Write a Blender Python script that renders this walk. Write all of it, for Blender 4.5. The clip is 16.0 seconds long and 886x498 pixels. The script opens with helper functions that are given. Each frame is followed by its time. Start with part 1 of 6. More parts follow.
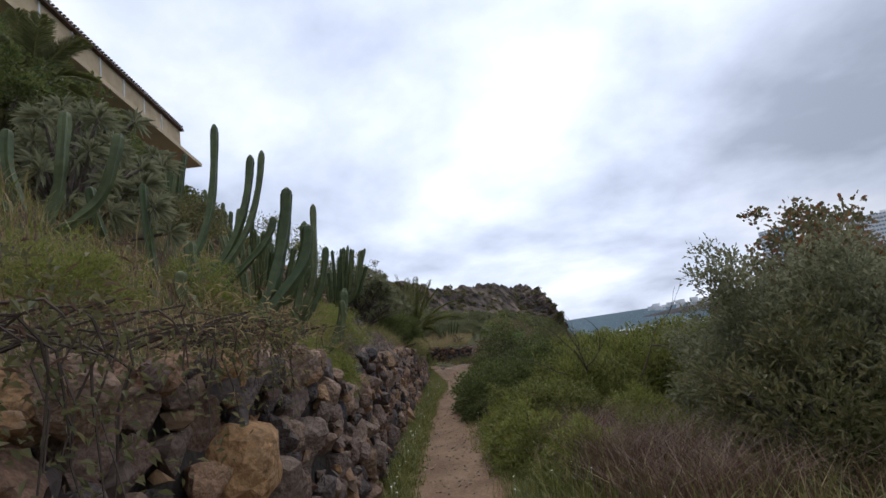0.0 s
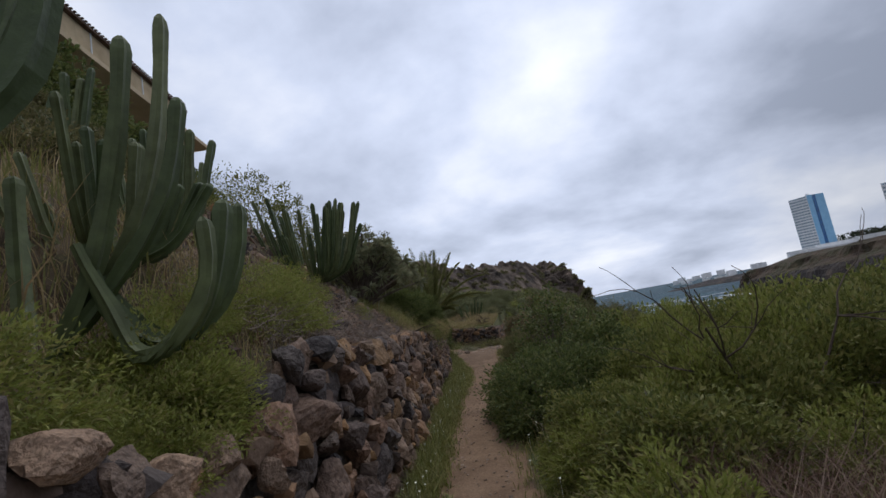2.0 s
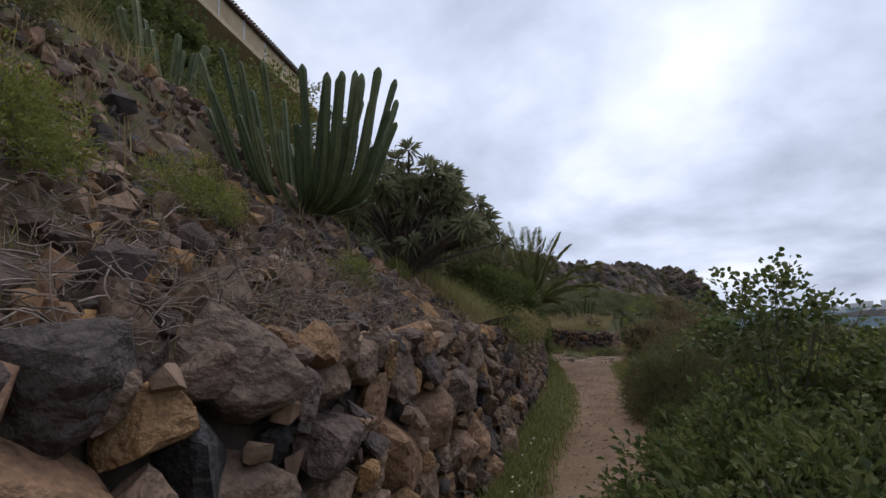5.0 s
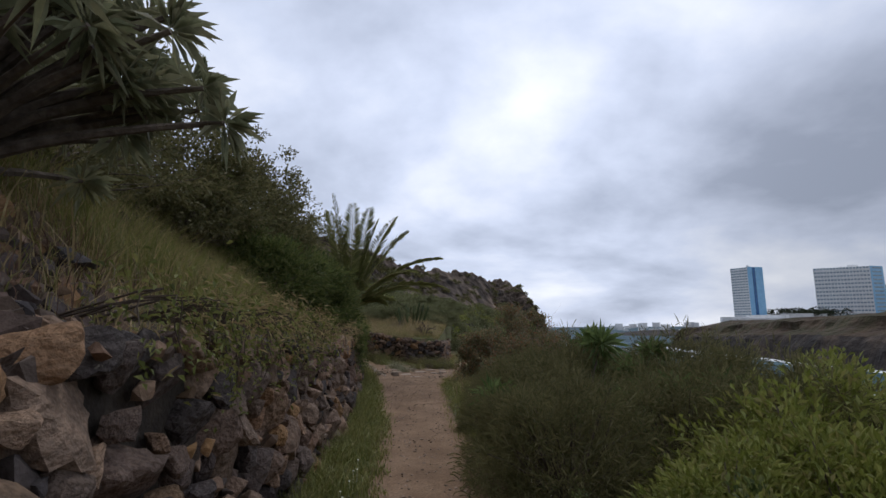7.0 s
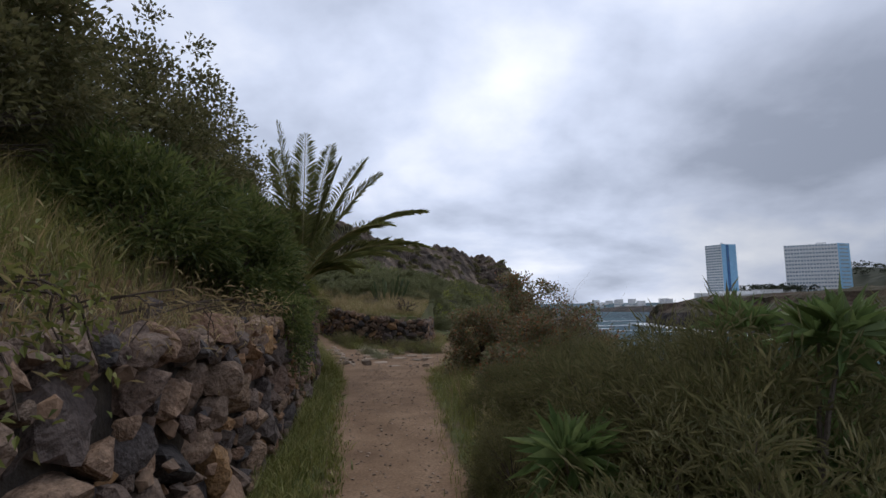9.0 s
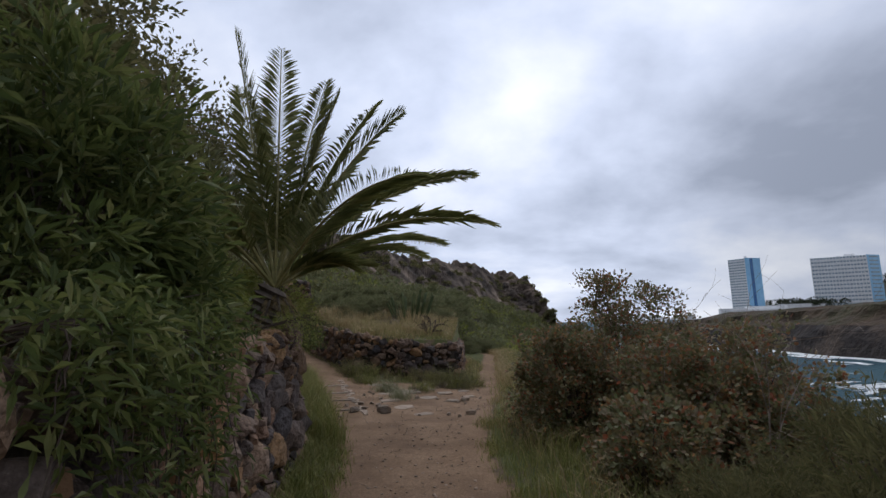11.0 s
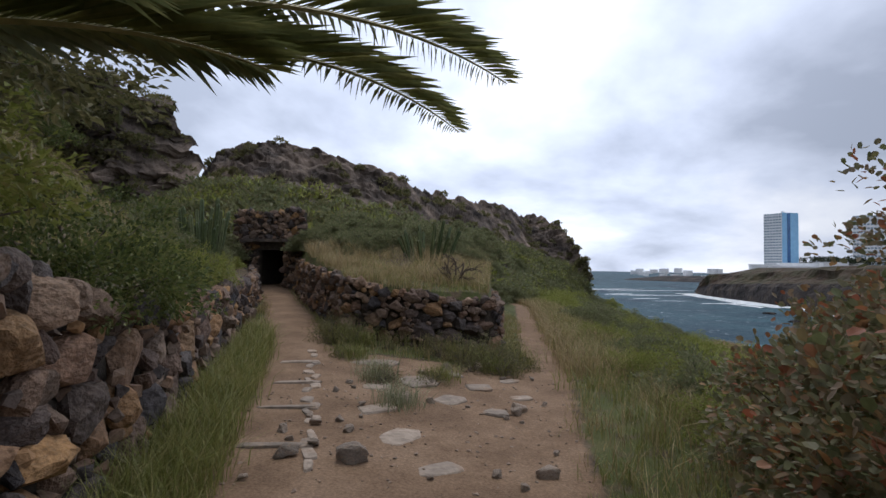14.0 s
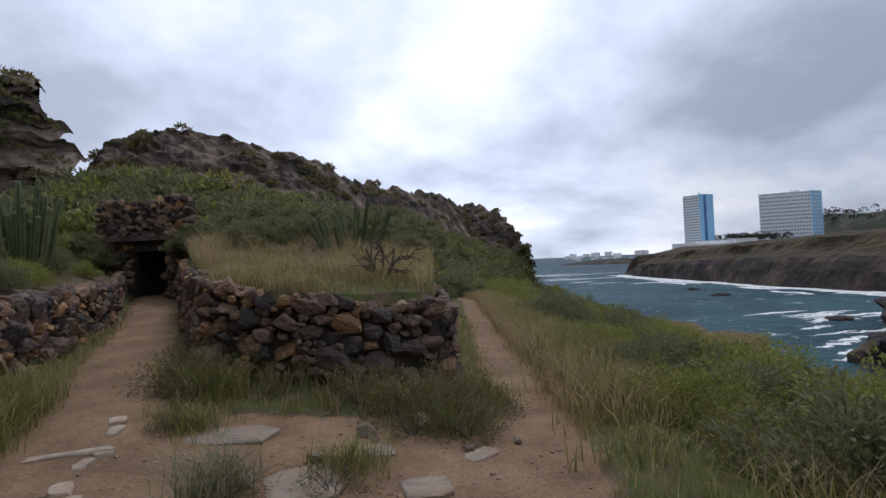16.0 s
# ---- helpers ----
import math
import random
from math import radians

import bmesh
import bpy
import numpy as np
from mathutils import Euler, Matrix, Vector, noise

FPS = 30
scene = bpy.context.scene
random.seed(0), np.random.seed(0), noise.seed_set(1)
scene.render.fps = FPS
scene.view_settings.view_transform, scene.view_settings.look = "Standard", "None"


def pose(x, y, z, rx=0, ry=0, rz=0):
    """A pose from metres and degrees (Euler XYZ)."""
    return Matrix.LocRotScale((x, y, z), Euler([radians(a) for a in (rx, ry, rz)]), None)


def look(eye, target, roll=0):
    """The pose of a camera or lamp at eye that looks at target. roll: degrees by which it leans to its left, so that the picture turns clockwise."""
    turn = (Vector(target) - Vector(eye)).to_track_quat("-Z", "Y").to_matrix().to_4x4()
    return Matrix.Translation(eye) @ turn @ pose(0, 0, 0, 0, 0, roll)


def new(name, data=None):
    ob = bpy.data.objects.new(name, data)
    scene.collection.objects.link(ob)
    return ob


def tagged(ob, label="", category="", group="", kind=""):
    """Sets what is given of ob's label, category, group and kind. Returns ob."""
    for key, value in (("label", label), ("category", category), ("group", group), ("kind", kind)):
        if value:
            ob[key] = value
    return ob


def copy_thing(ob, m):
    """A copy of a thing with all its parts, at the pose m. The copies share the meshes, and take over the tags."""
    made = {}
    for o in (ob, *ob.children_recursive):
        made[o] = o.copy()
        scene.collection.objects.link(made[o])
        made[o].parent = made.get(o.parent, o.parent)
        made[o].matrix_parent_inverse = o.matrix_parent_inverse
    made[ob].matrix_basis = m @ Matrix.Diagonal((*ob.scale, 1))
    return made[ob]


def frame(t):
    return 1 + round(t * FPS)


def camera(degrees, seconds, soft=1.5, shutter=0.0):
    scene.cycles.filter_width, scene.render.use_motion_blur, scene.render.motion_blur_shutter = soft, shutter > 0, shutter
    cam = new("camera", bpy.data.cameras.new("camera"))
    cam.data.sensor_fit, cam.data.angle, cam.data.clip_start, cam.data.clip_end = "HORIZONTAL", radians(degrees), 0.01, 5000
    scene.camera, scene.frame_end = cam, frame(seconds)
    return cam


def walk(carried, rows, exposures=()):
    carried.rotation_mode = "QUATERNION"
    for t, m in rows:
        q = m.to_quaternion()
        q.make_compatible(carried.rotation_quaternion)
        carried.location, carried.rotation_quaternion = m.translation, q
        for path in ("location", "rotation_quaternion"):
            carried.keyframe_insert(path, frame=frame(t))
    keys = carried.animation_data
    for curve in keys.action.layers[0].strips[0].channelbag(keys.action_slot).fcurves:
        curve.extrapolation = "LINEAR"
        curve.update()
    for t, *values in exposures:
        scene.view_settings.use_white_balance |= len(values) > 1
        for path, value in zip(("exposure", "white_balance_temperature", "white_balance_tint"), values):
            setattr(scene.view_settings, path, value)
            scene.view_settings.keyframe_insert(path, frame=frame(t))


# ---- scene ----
cam = camera(83.8, 16.0)

PATH = [
    (0, (2.272, -2.864, 1.855), (2.002, -0.913, 2.2), -8.7),
    (0.5, (2.203, -2.067, 1.867), (2.111, -0.084, 2.108), -10.0),
    (1, (2.079, -1.282, 1.849), (1.829, 0.69, 2.072), -9.3),
    (1.5, (1.897, -0.472, 1.842), (1.585, 1.488, 2.096), -8.7),
    (2, (1.721, 0.329, 1.802), (1.359, 2.275, 2.09), -10.4),
    (2.5, (1.515, 1.149, 1.746), (1.084, 3.08, 2.043), -7.7),
    (3, (1.323, 1.974, 1.745), (0.884, 3.899, 2.061), -9.1),
    (3.2, (1.216, 2.316, 1.715), (0.807, 4.246, 2.044), -8.2),
    (5.3, (0.896, 5.262, 1.717), (0.088, 7.066, 2.023), -3.0),
    (5.5, (0.842, 5.644, 1.736), (0.155, 7.496, 2.048), -2.8),
    (6, (0.785, 6.634, 1.678), (0.314, 8.552, 1.995), -2.0),
    (6.5, (0.68, 7.617, 1.661), (0.341, 9.565, 1.963), -0.6),
    (7, (0.47, 8.643, 1.677), (0.294, 10.612, 1.982), -0.4),
    (7.5, (0.322, 9.519, 1.662), (0.267, 11.499, 1.944), -3.3),
    (8, (0.173, 10.447, 1.62), (0.155, 12.43, 1.883), -2.0),
    (8.5, (0.069, 11.35, 1.611), (0.075, 13.335, 1.854), -0.8),
    (9, (0.009, 12.214, 1.62), (-0.086, 14.2, 1.835), -0.7),
    (9.2, (-0.103, 12.518, 1.647), (-0.225, 14.505, 1.841), 0.0),
    (11.3, (-0.823, 16.597, 1.576), (-0.975, 18.568, 1.877), -1.8),
    (11.5, (-0.848, 16.843, 1.633), (-0.915, 18.822, 1.915), -1.8),
    (12, (-0.987, 17.6, 1.591), (-1.034, 19.582, 1.852), -0.1),
    (12.5, (-1.092, 18.501, 1.594), (-1.285, 20.478, 1.828), -0.5),
    (13, (-1.134, 19.351, 1.591), (-1.599, 21.292, 1.712), -0.6),
    (13.5, (-1.295, 20.264, 1.597), (-1.835, 22.19, 1.628), 1.3),
    (14, (-1.404, 21.112, 1.585), (-1.658, 23.095, 1.655), 0.8),
    (14.5, (-1.577, 21.968, 1.572), (-1.547, 23.967, 1.606), 2.6),
    (15, (-1.654, 22.855, 1.564), (-1.44, 24.843, 1.544), 0.8),
    (15.5, (-1.607, 23.679, 1.518), (-1.53, 25.678, 1.502), -2.3),
    (16, (-1.553, 24.442, 1.468), (-1.562, 26.442, 1.513), -2.5),
]
walk(cam, [(t, look(eye, target, roll)) for t, eye, target, roll in PATH],
     [(0.0, 0.3), (0.5, -0.05), (5.0, 0.05), (5.5, 0.12), (6.5, 0.03), (7.5, -0.05), (12.0, 0.02), (12.5, 0.2), (13.0, 0.34), (13.5, 0.42), (14.5, 0.22), (16.0, 0.2)])

# ---- world, sun ----
SUN_EL, SUN_AZ = 66.0, 8.0        # degrees above the horizon, degrees to the right of straight ahead (+y)
world = bpy.data.worlds.new("overcast_sky")
scene.world = world
world.use_nodes = True
wt = world.node_tree
wt.nodes.clear()


def node(tree, kind, **values):
    n = tree.nodes.new(kind)
    for key, value in values.items():
        if key in n.inputs:
            n.inputs[key].default_value = value
    return n


def build_sky():
    n, l = wt.nodes, wt.links
    out = n.new("ShaderNodeOutputWorld")
    back = n.new("ShaderNodeBackground")
    sky = n.new("ShaderNodeTexSky")
    sky.sky_type, sky.sun_disc = "NISHITA", False
    sky.sun_elevation, sky.sun_rotation = radians(SUN_EL), radians(SUN_AZ)
    sky_gain = n.new("ShaderNodeVectorMath"); sky_gain.operation = "SCALE"; sky_gain.inputs["Scale"].default_value = 0.05
    l.new(sky.outputs[0], sky_gain.inputs[0])
    co = n.new("ShaderNodeTexCoord")
    sep = n.new("ShaderNodeSeparateXYZ"); l.new(co.outputs["Generated"], sep.inputs[0])
    lift = n.new("ShaderNodeMath"); lift.operation = "MAXIMUM"; lift.inputs[1].default_value = 0.0
    l.new(sep.outputs[2], lift.inputs[0])
    add = n.new("ShaderNodeMath"); add.operation = "ADD"; add.inputs[1].default_value = 0.34
    l.new(lift.outputs[0], add.inputs[0])
    flat = []
    for k in (0, 1):
        d = n.new("ShaderNodeMath"); d.operation = "DIVIDE"
        l.new(sep.outputs[k], d.inputs[0]); l.new(add.outputs[0], d.inputs[1]); flat.append(d)
    plane = n.new("ShaderNodeCombineXYZ")
    l.new(flat[0].outputs[0], plane.inputs[0]); l.new(flat[1].outputs[0], plane.inputs[1])
    big = n.new("ShaderNodeTexNoise"); big.inputs["Scale"].default_value = 1.15; big.inputs["Detail"].default_value = 7.0
    big.inputs["Roughness"].default_value = 0.52; big.inputs["Distortion"].default_value = 0.15
    l.new(plane.outputs[0], big.inputs["Vector"])
    ramp = n.new("ShaderNodeValToRGB")
    e = ramp.color_ramp.elements
    e[0].position, e[0].color = 0.37, (0.42, 0.475, 0.61, 1)
    e[1].position, e[1].color = 0.63, (0.94, 0.98, 1.09, 1)
    m = e.new(0.50); m.color = (0.65, 0.72, 0.90, 1)
    l.new(big.outputs[0], ramp.inputs[0])
    # brighter round the hidden sun
    dot = n.new("ShaderNodeVectorMath"); dot.operation = "DOT_PRODUCT"
    el, az = radians(34.0), radians(2.0)
    dot.inputs[1].default_value = (math.sin(az) * math.cos(el), math.cos(az) * math.cos(el), math.sin(el))
    l.new(co.outputs["Generated"], dot.inputs[0])
    near = n.new("ShaderNodeMapRange")
    near.inputs["From Min"].default_value, near.inputs["From Max"].default_value = 0.48, 0.98
    near.inputs["To Min"].default_value, near.inputs["To Max"].default_value = 0.80, 1.17
    l.new(dot.outputs["Value"], near.inputs["Value"])
    dot2 = n.new("ShaderNodeVectorMath"); dot2.operation = "DOT_PRODUCT"
    el, az = radians(9.0), radians(38.0)
    dot2.inputs[1].default_value = (math.sin(az) * math.cos(el), math.cos(az) * math.cos(el), math.sin(el))
    l.new(co.outputs["Generated"], dot2.inputs[0])
    thick = n.new("ShaderNodeMapRange"); thick.interpolation_type = "SMOOTHSTEP"
    thick.inputs["From Min"].default_value, thick.inputs["From Max"].default_value = 0.925, 1.0
    thick.inputs["To Min"].default_value, thick.inputs["To Max"].default_value = 1.0, 0.70
    l.new(dot2.outputs["Value"], thick.inputs["Value"])
    both = n.new("ShaderNodeMath"); both.operation = "MULTIPLY"
    l.new(near.outputs[0], both.inputs[0]); l.new(thick.outputs[0], both.inputs[1])
    cloud = n.new("ShaderNodeVectorMath"); cloud.operation = "SCALE"
    l.new(ramp.outputs[0], cloud.inputs[0]); l.new(both.outputs[0], cloud.inputs["Scale"])
    mix = n.new("ShaderNodeMixRGB"); mix.inputs[0].default_value = 0.93
    l.new(sky_gain.outputs[0], mix.inputs[1]); l.new(cloud.outputs[0], mix.inputs[2])
    back.inputs["Strength"].default_value = 1.0
    l.new(mix.outputs[0], back.inputs[0])
    l.new(back.outputs[0], out.inputs[0])


build_sky()
sun = new("sun", bpy.data.lights.new("sun", "SUN"))
sun.data.energy, sun.data.angle, sun.data.color = 0.9, radians(25), (1.0, 0.96, 0.9)
sun.matrix_world = look((0, 0, 60), (-60 * math.sin(radians(SUN_AZ)), -60 * math.cos(radians(SUN_AZ)), 60 - 60 * math.tan(radians(SUN_EL))))


# ---- materials ----
def material(name, stops, scale=3.0, detail=7.0, rough=0.9, bump=0.0, bump_scale=25.0, vary="", spread=0.35, thin=0.0, spec=0.3, metal=0.0, grime=None):
    """stops: colours along a noise, or along the random value of each object or island. spread: how far a noise lightens and darkens."""
    m = bpy.data.materials.new(name)
    m.use_nodes = True
    t = m.node_tree
    n, l = t.nodes, t.links
    b = n["Principled BSDF"]
    co = n.new("ShaderNodeTexCoord")
    vec = co.outputs["Object"]
    ran = None
    if vary:
        ran = n.new("ShaderNodeObjectInfo").outputs["Random"] if vary == "object" else n.new("ShaderNodeNewGeometry").outputs["Random Per Island"]
        shift = n.new("ShaderNodeVectorMath"); shift.operation = "SCALE"
        shift.inputs[0].default_value = (17.0, 31.0, 23.0)
        l.new(ran, shift.inputs["Scale"])
        plus = n.new("ShaderNodeVectorMath"); plus.operation = "ADD"
        l.new(vec, plus.inputs[0]); l.new(shift.outputs[0], plus.inputs[1])
        vec = plus.outputs[0]
    noi = n.new("ShaderNodeTexNoise")
    noi.inputs["Scale"].default_value, noi.inputs["Detail"].default_value, noi.inputs["Roughness"].default_value = scale, detail, 0.62
    l.new(vec, noi.inputs["Vector"])
    ramp = n.new("ShaderNodeValToRGB")
    e = ramp.color_ramp.elements
    lo, hi = (0.0, 1.0) if vary else (0.3, 0.7)
    for i, c in enumerate(stops):
        pos = lo + (hi - lo) * i / max(1, len(stops) - 1)
        el = e[i] if i < 2 else e.new(pos)
        el.position, el.color = pos, (*c, 1)
    if len(stops) > 2:
        for i, c in enumerate(stops):
            e[i].position, e[i].color = lo + (hi - lo) * i / (len(stops) - 1), (*c, 1)
    l.new(ran if vary else noi.outputs[0], ramp.inputs[0])
    colour = ramp.outputs[0]
    fine = n.new("ShaderNodeTexNoise")
    fine.inputs["Scale"].default_value, fine.inputs["Detail"].default_value = scale * 3.1, 4.0
    l.new(vec, fine.inputs["Vector"])
    total = n.new("ShaderNodeMath"); total.operation = "ADD"
    l.new(noi.outputs[0], total.inputs[0]); l.new(fine.outputs[0], total.inputs[1])
    gain = n.new("ShaderNodeMapRange")
    gain.inputs["From Min"].default_value, gain.inputs["From Max"].default_value = 0.65, 1.35
    gain.inputs["To Min"].default_value, gain.inputs["To Max"].default_value = 1 - spread, 1 + spread
    l.new(total.outputs[0], gain.inputs["Value"])
    mul = n.new("ShaderNodeVectorMath"); mul.operation = "SCALE"
    l.new(colour, mul.inputs[0]); l.new(gain.outputs[0], mul.inputs["Scale"])
    colour = mul.outputs[0]
    if grime:
        gr = n.new("ShaderNodeTexNoise"); gr.inputs["Scale"].default_value, gr.inputs["Detail"].default_value = grime[1], 8.0
        gr.inputs["Roughness"].default_value = 0.7
        l.new(vec, gr.inputs["Vector"])
        edge = n.new("ShaderNodeMapRange")
        edge.inputs["From Min"].default_value, edge.inputs["From Max"].default_value = grime[2], grime[2] + 0.1
        l.new(gr.outputs[0], edge.inputs["Value"])
        mx = n.new("ShaderNodeMixRGB"); mx.inputs[2].default_value = (*grime[0], 1)
        l.new(edge.outputs[0], mx.inputs[0]); l.new(colour, mx.inputs[1])
        colour = mx.outputs[0]
    l.new(colour, b.inputs["Base Color"])
    b.inputs["Roughness"].default_value, b.inputs["Metallic"].default_value = rough, metal
    b.inputs["Specular IOR Level"].default_value = spec
    if bump:
        bn = n.new("ShaderNodeTexNoise")
        bn.inputs["Scale"].default_value, bn.inputs["Detail"].default_value, bn.inputs["Roughness"].default_value = bump_scale, 5.0, 0.5
        l.new(vec, bn.inputs["Vector"])
        bp = n.new("ShaderNodeBump")
        bp.inputs["Strength"].default_value, bp.inputs["Distance"].default_value = bump, 0.6 / bump_scale
        l.new(bn.outputs[0], bp.inputs["Height"]); l.new(bp.outputs[0], b.inputs["Normal"])
    if thin:
        tr = n.new("ShaderNodeBsdfTranslucent"); l.new(colour, tr.inputs[0])
        mix = n.new("ShaderNodeMixShader"); mix.inputs[0].default_value = thin
        out = n["Material Output"]
        l.new(b.outputs[0], mix.inputs[1]); l.new(tr.outputs[0], mix.inputs[2]); l.new(mix.outputs[0], out.inputs[0])
    return m


STONE = [(0.052, 0.047, 0.049), (0.136, 0.093, 0.073), (0.194, 0.125, 0.087), (0.076, 0.065, 0.062), (0.243, 0.152, 0.098), (0.146, 0.106, 0.082), (0.302, 0.199, 0.133), (0.042, 0.037, 0.038), (0.223, 0.132, 0.086), (0.320, 0.181, 0.078), (0.063, 0.052, 0.049), (0.127, 0.094, 0.081)]
M_STONE = material("basalt_stone", STONE, 3.2, rough=0.8, bump=0.45, bump_scale=2.2, vary="object", spread=0.5, grime=((0.33, 0.29, 0.235), 2.6, 0.65))
M_STONES = material("basalt_rubble", STONE, 5, rough=0.85, bump=0.75, bump_scale=11, vary="island", spread=0.38, grime=((0.34, 0.30, 0.245), 3.2, 0.62))
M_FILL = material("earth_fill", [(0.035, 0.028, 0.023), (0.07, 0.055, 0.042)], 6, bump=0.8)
M_SLAB = material("worn_slab", [(0.224, 0.184, 0.149), (0.298, 0.24, 0.192), (0.373, 0.298, 0.235)], 3, rough=0.92, bump=0.7, bump_scale=18, vary="object", spread=0.35, grime=((0.28, 0.20, 0.14), 3.0, 0.52))
M_ROCK = material("volcanic_rock", [(0.05, 0.041, 0.037), (0.13, 0.10, 0.08), (0.235, 0.178, 0.138)], 0.35, detail=10, rough=0.95, bump=1.0, bump_scale=1.6, spread=0.55)
M_BLACK = material("sea_cliff_rock", [(0.016, 0.014, 0.014), (0.035, 0.028, 0.025), (0.08, 0.058, 0.043)], 0.05, detail=10, rough=0.9, bump=1.0, bump_scale=0.25, spread=0.5)
M_TERRACE = material("terraced_earth", [(0.03, 0.023, 0.018), (0.07, 0.047, 0.031), (0.045, 0.042, 0.022), (0.11, 0.07, 0.045)], 0.035, detail=10, rough=0.95, bump=1.0, bump_scale=0.2, spread=0.45)
M_GRIT = material("path_grit", [(0.16, 0.115, 0.085), (0.24, 0.175, 0.13), (0.33, 0.25, 0.19), (0.12, 0.09, 0.07)], 9, rough=0.9, vary="island", spread=0.25)
M_CACTUS = material("cactus_skin", [(0.055, 0.078, 0.030), (0.085, 0.108, 0.042), (0.135, 0.15, 0.066)], 4, rough=0.55, bump=0.25, bump_scale=40, vary="object", spread=0.35, grime=((0.17, 0.15, 0.10), 3.0, 0.64))
M_BARK = material("dry_bark", [(0.09, 0.07, 0.055), (0.19, 0.155, 0.125)], 8, bump=0.7, bump_scale=40)
M_TWIG = material("dead_twig", [(0.13, 0.10, 0.08), (0.21, 0.165, 0.135), (0.32, 0.26, 0.22)], 6, vary="island", spread=0.25)
M_DARKTWIG = material("dark_twig", [(0.06, 0.045, 0.035), (0.12, 0.09, 0.07)], 8, vary="island")


def leaf_material(name, stops, thin=0.34, rough=0.55):
    return material(name, stops, 9, 3, rough=rough, vary="island", spread=0.25, thin=thin, spec=0.35)


M_LEAF = leaf_material("shrub_leaf", [(0.085, 0.10, 0.026), (0.15, 0.168, 0.042), (0.215, 0.225, 0.062), (0.275, 0.25, 0.09)])
M_LIME = leaf_material("lime_leaf", [(0.15, 0.175, 0.036), (0.225, 0.25, 0.055), (0.30, 0.315, 0.085), (0.26, 0.225, 0.085)], 0.35)
M_DEEP = leaf_material("deep_green_leaf", [(0.058, 0.08, 0.026), (0.098, 0.126, 0.038), (0.15, 0.175, 0.052), (0.19, 0.195, 0.075)], 0.4)
M_GREY = leaf_material("grey_green_leaf", [(0.168, 0.182, 0.102), (0.246, 0.258, 0.15), (0.33, 0.326, 0.198), (0.174, 0.162, 0.09)], 0.42)
M_HILL = leaf_material("hill_scrub_leaf", [(0.12, 0.135, 0.06), (0.175, 0.19, 0.088), (0.225, 0.23, 0.12), (0.16, 0.145, 0.08)], 0.42)
M_OLIVE = leaf_material("olive_leaf", [(0.10, 0.098, 0.042), (0.16, 0.15, 0.064), (0.215, 0.19, 0.092), (0.09, 0.098, 0.036)], 0.4)
M_RED = leaf_material("turning_leaf", [(0.12, 0.135, 0.055), (0.16, 0.165, 0.08), (0.22, 0.165, 0.105), (0.14, 0.15, 0.07), (0.19, 0.18, 0.095), (0.27, 0.19, 0.125), (0.13, 0.145, 0.06), (0.32, 0.105, 0.055), (0.17, 0.165, 0.08), (0.38, 0.20, 0.08)], 0.4)
M_WOODS = leaf_material("far_wood_leaf", [(0.02, 0.028, 0.014), (0.035, 0.045, 0.02)])
M_DRY = leaf_material("dry_grass_blade", [(0.26, 0.195, 0.10), (0.37, 0.28, 0.145), (0.46, 0.365, 0.19), (0.23, 0.15, 0.085)], 0.42)
M_RUST = leaf_material("rusty_dry_plant", [(0.10, 0.06, 0.045), (0.16, 0.09, 0.06), (0.20, 0.13, 0.085)])
M_GRASS = leaf_material("grass_blade", [(0.12, 0.135, 0.035), (0.175, 0.19, 0.05), (0.245, 0.24, 0.075), (0.31, 0.26, 0.11)], 0.4)
M_PALM = leaf_material("palm_leaflet", [(0.145, 0.16, 0.052), (0.215, 0.225, 0.075), (0.32, 0.30, 0.115)], 0.45, 0.6)
M_ROSETTE = leaf_material("rosette_leaf", [(0.10, 0.155, 0.052), (0.15, 0.21, 0.07), (0.21, 0.26, 0.10)], 0.35, 0.45)
M_RACHIS = material("palm_rachis", [(0.20, 0.19, 0.065), (0.31, 0.26, 0.11)], 6, rough=0.5)
M_FLOWER = material("white_petal", [(0.75, 0.75, 0.68), (0.8, 0.78, 0.6)], 9)
M_WHITE = material("white_render", [(0.72, 0.73, 0.73), (0.8, 0.8, 0.8)], 0.3, rough=0.85, spread=0.08)
M_BLUE = material("pale_blue_cladding", [(0.24, 0.50, 0.74), (0.30, 0.56, 0.78)], 0.2, rough=0.4, spread=0.08)
M_DBLUE = material("deep_blue_glass", [(0.02, 0.10, 0.28), (0.03, 0.14, 0.34)], 0.2, rough=0.2, spec=0.5)
M_GLASS = material("window_dark", [(0.24, 0.32, 0.38), (0.34, 0.42, 0.48)], 0.4, rough=0.15, spec=0.5)
M_CREAM = material("cream_render", [(0.50, 0.37, 0.22), (0.60, 0.47, 0.30)], 0.5, rough=0.9, spread=0.12)
M_ROOF = material("roof_tile", [(0.10, 0.06, 0.045), (0.16, 0.10, 0.075)], 2, bump=0.5, bump_scale=8)
M_SOIL_SIDE = material("tan_block", [(0.52, 0.40, 0.25), (0.62, 0.49, 0.32)], 0.2, spread=0.1)


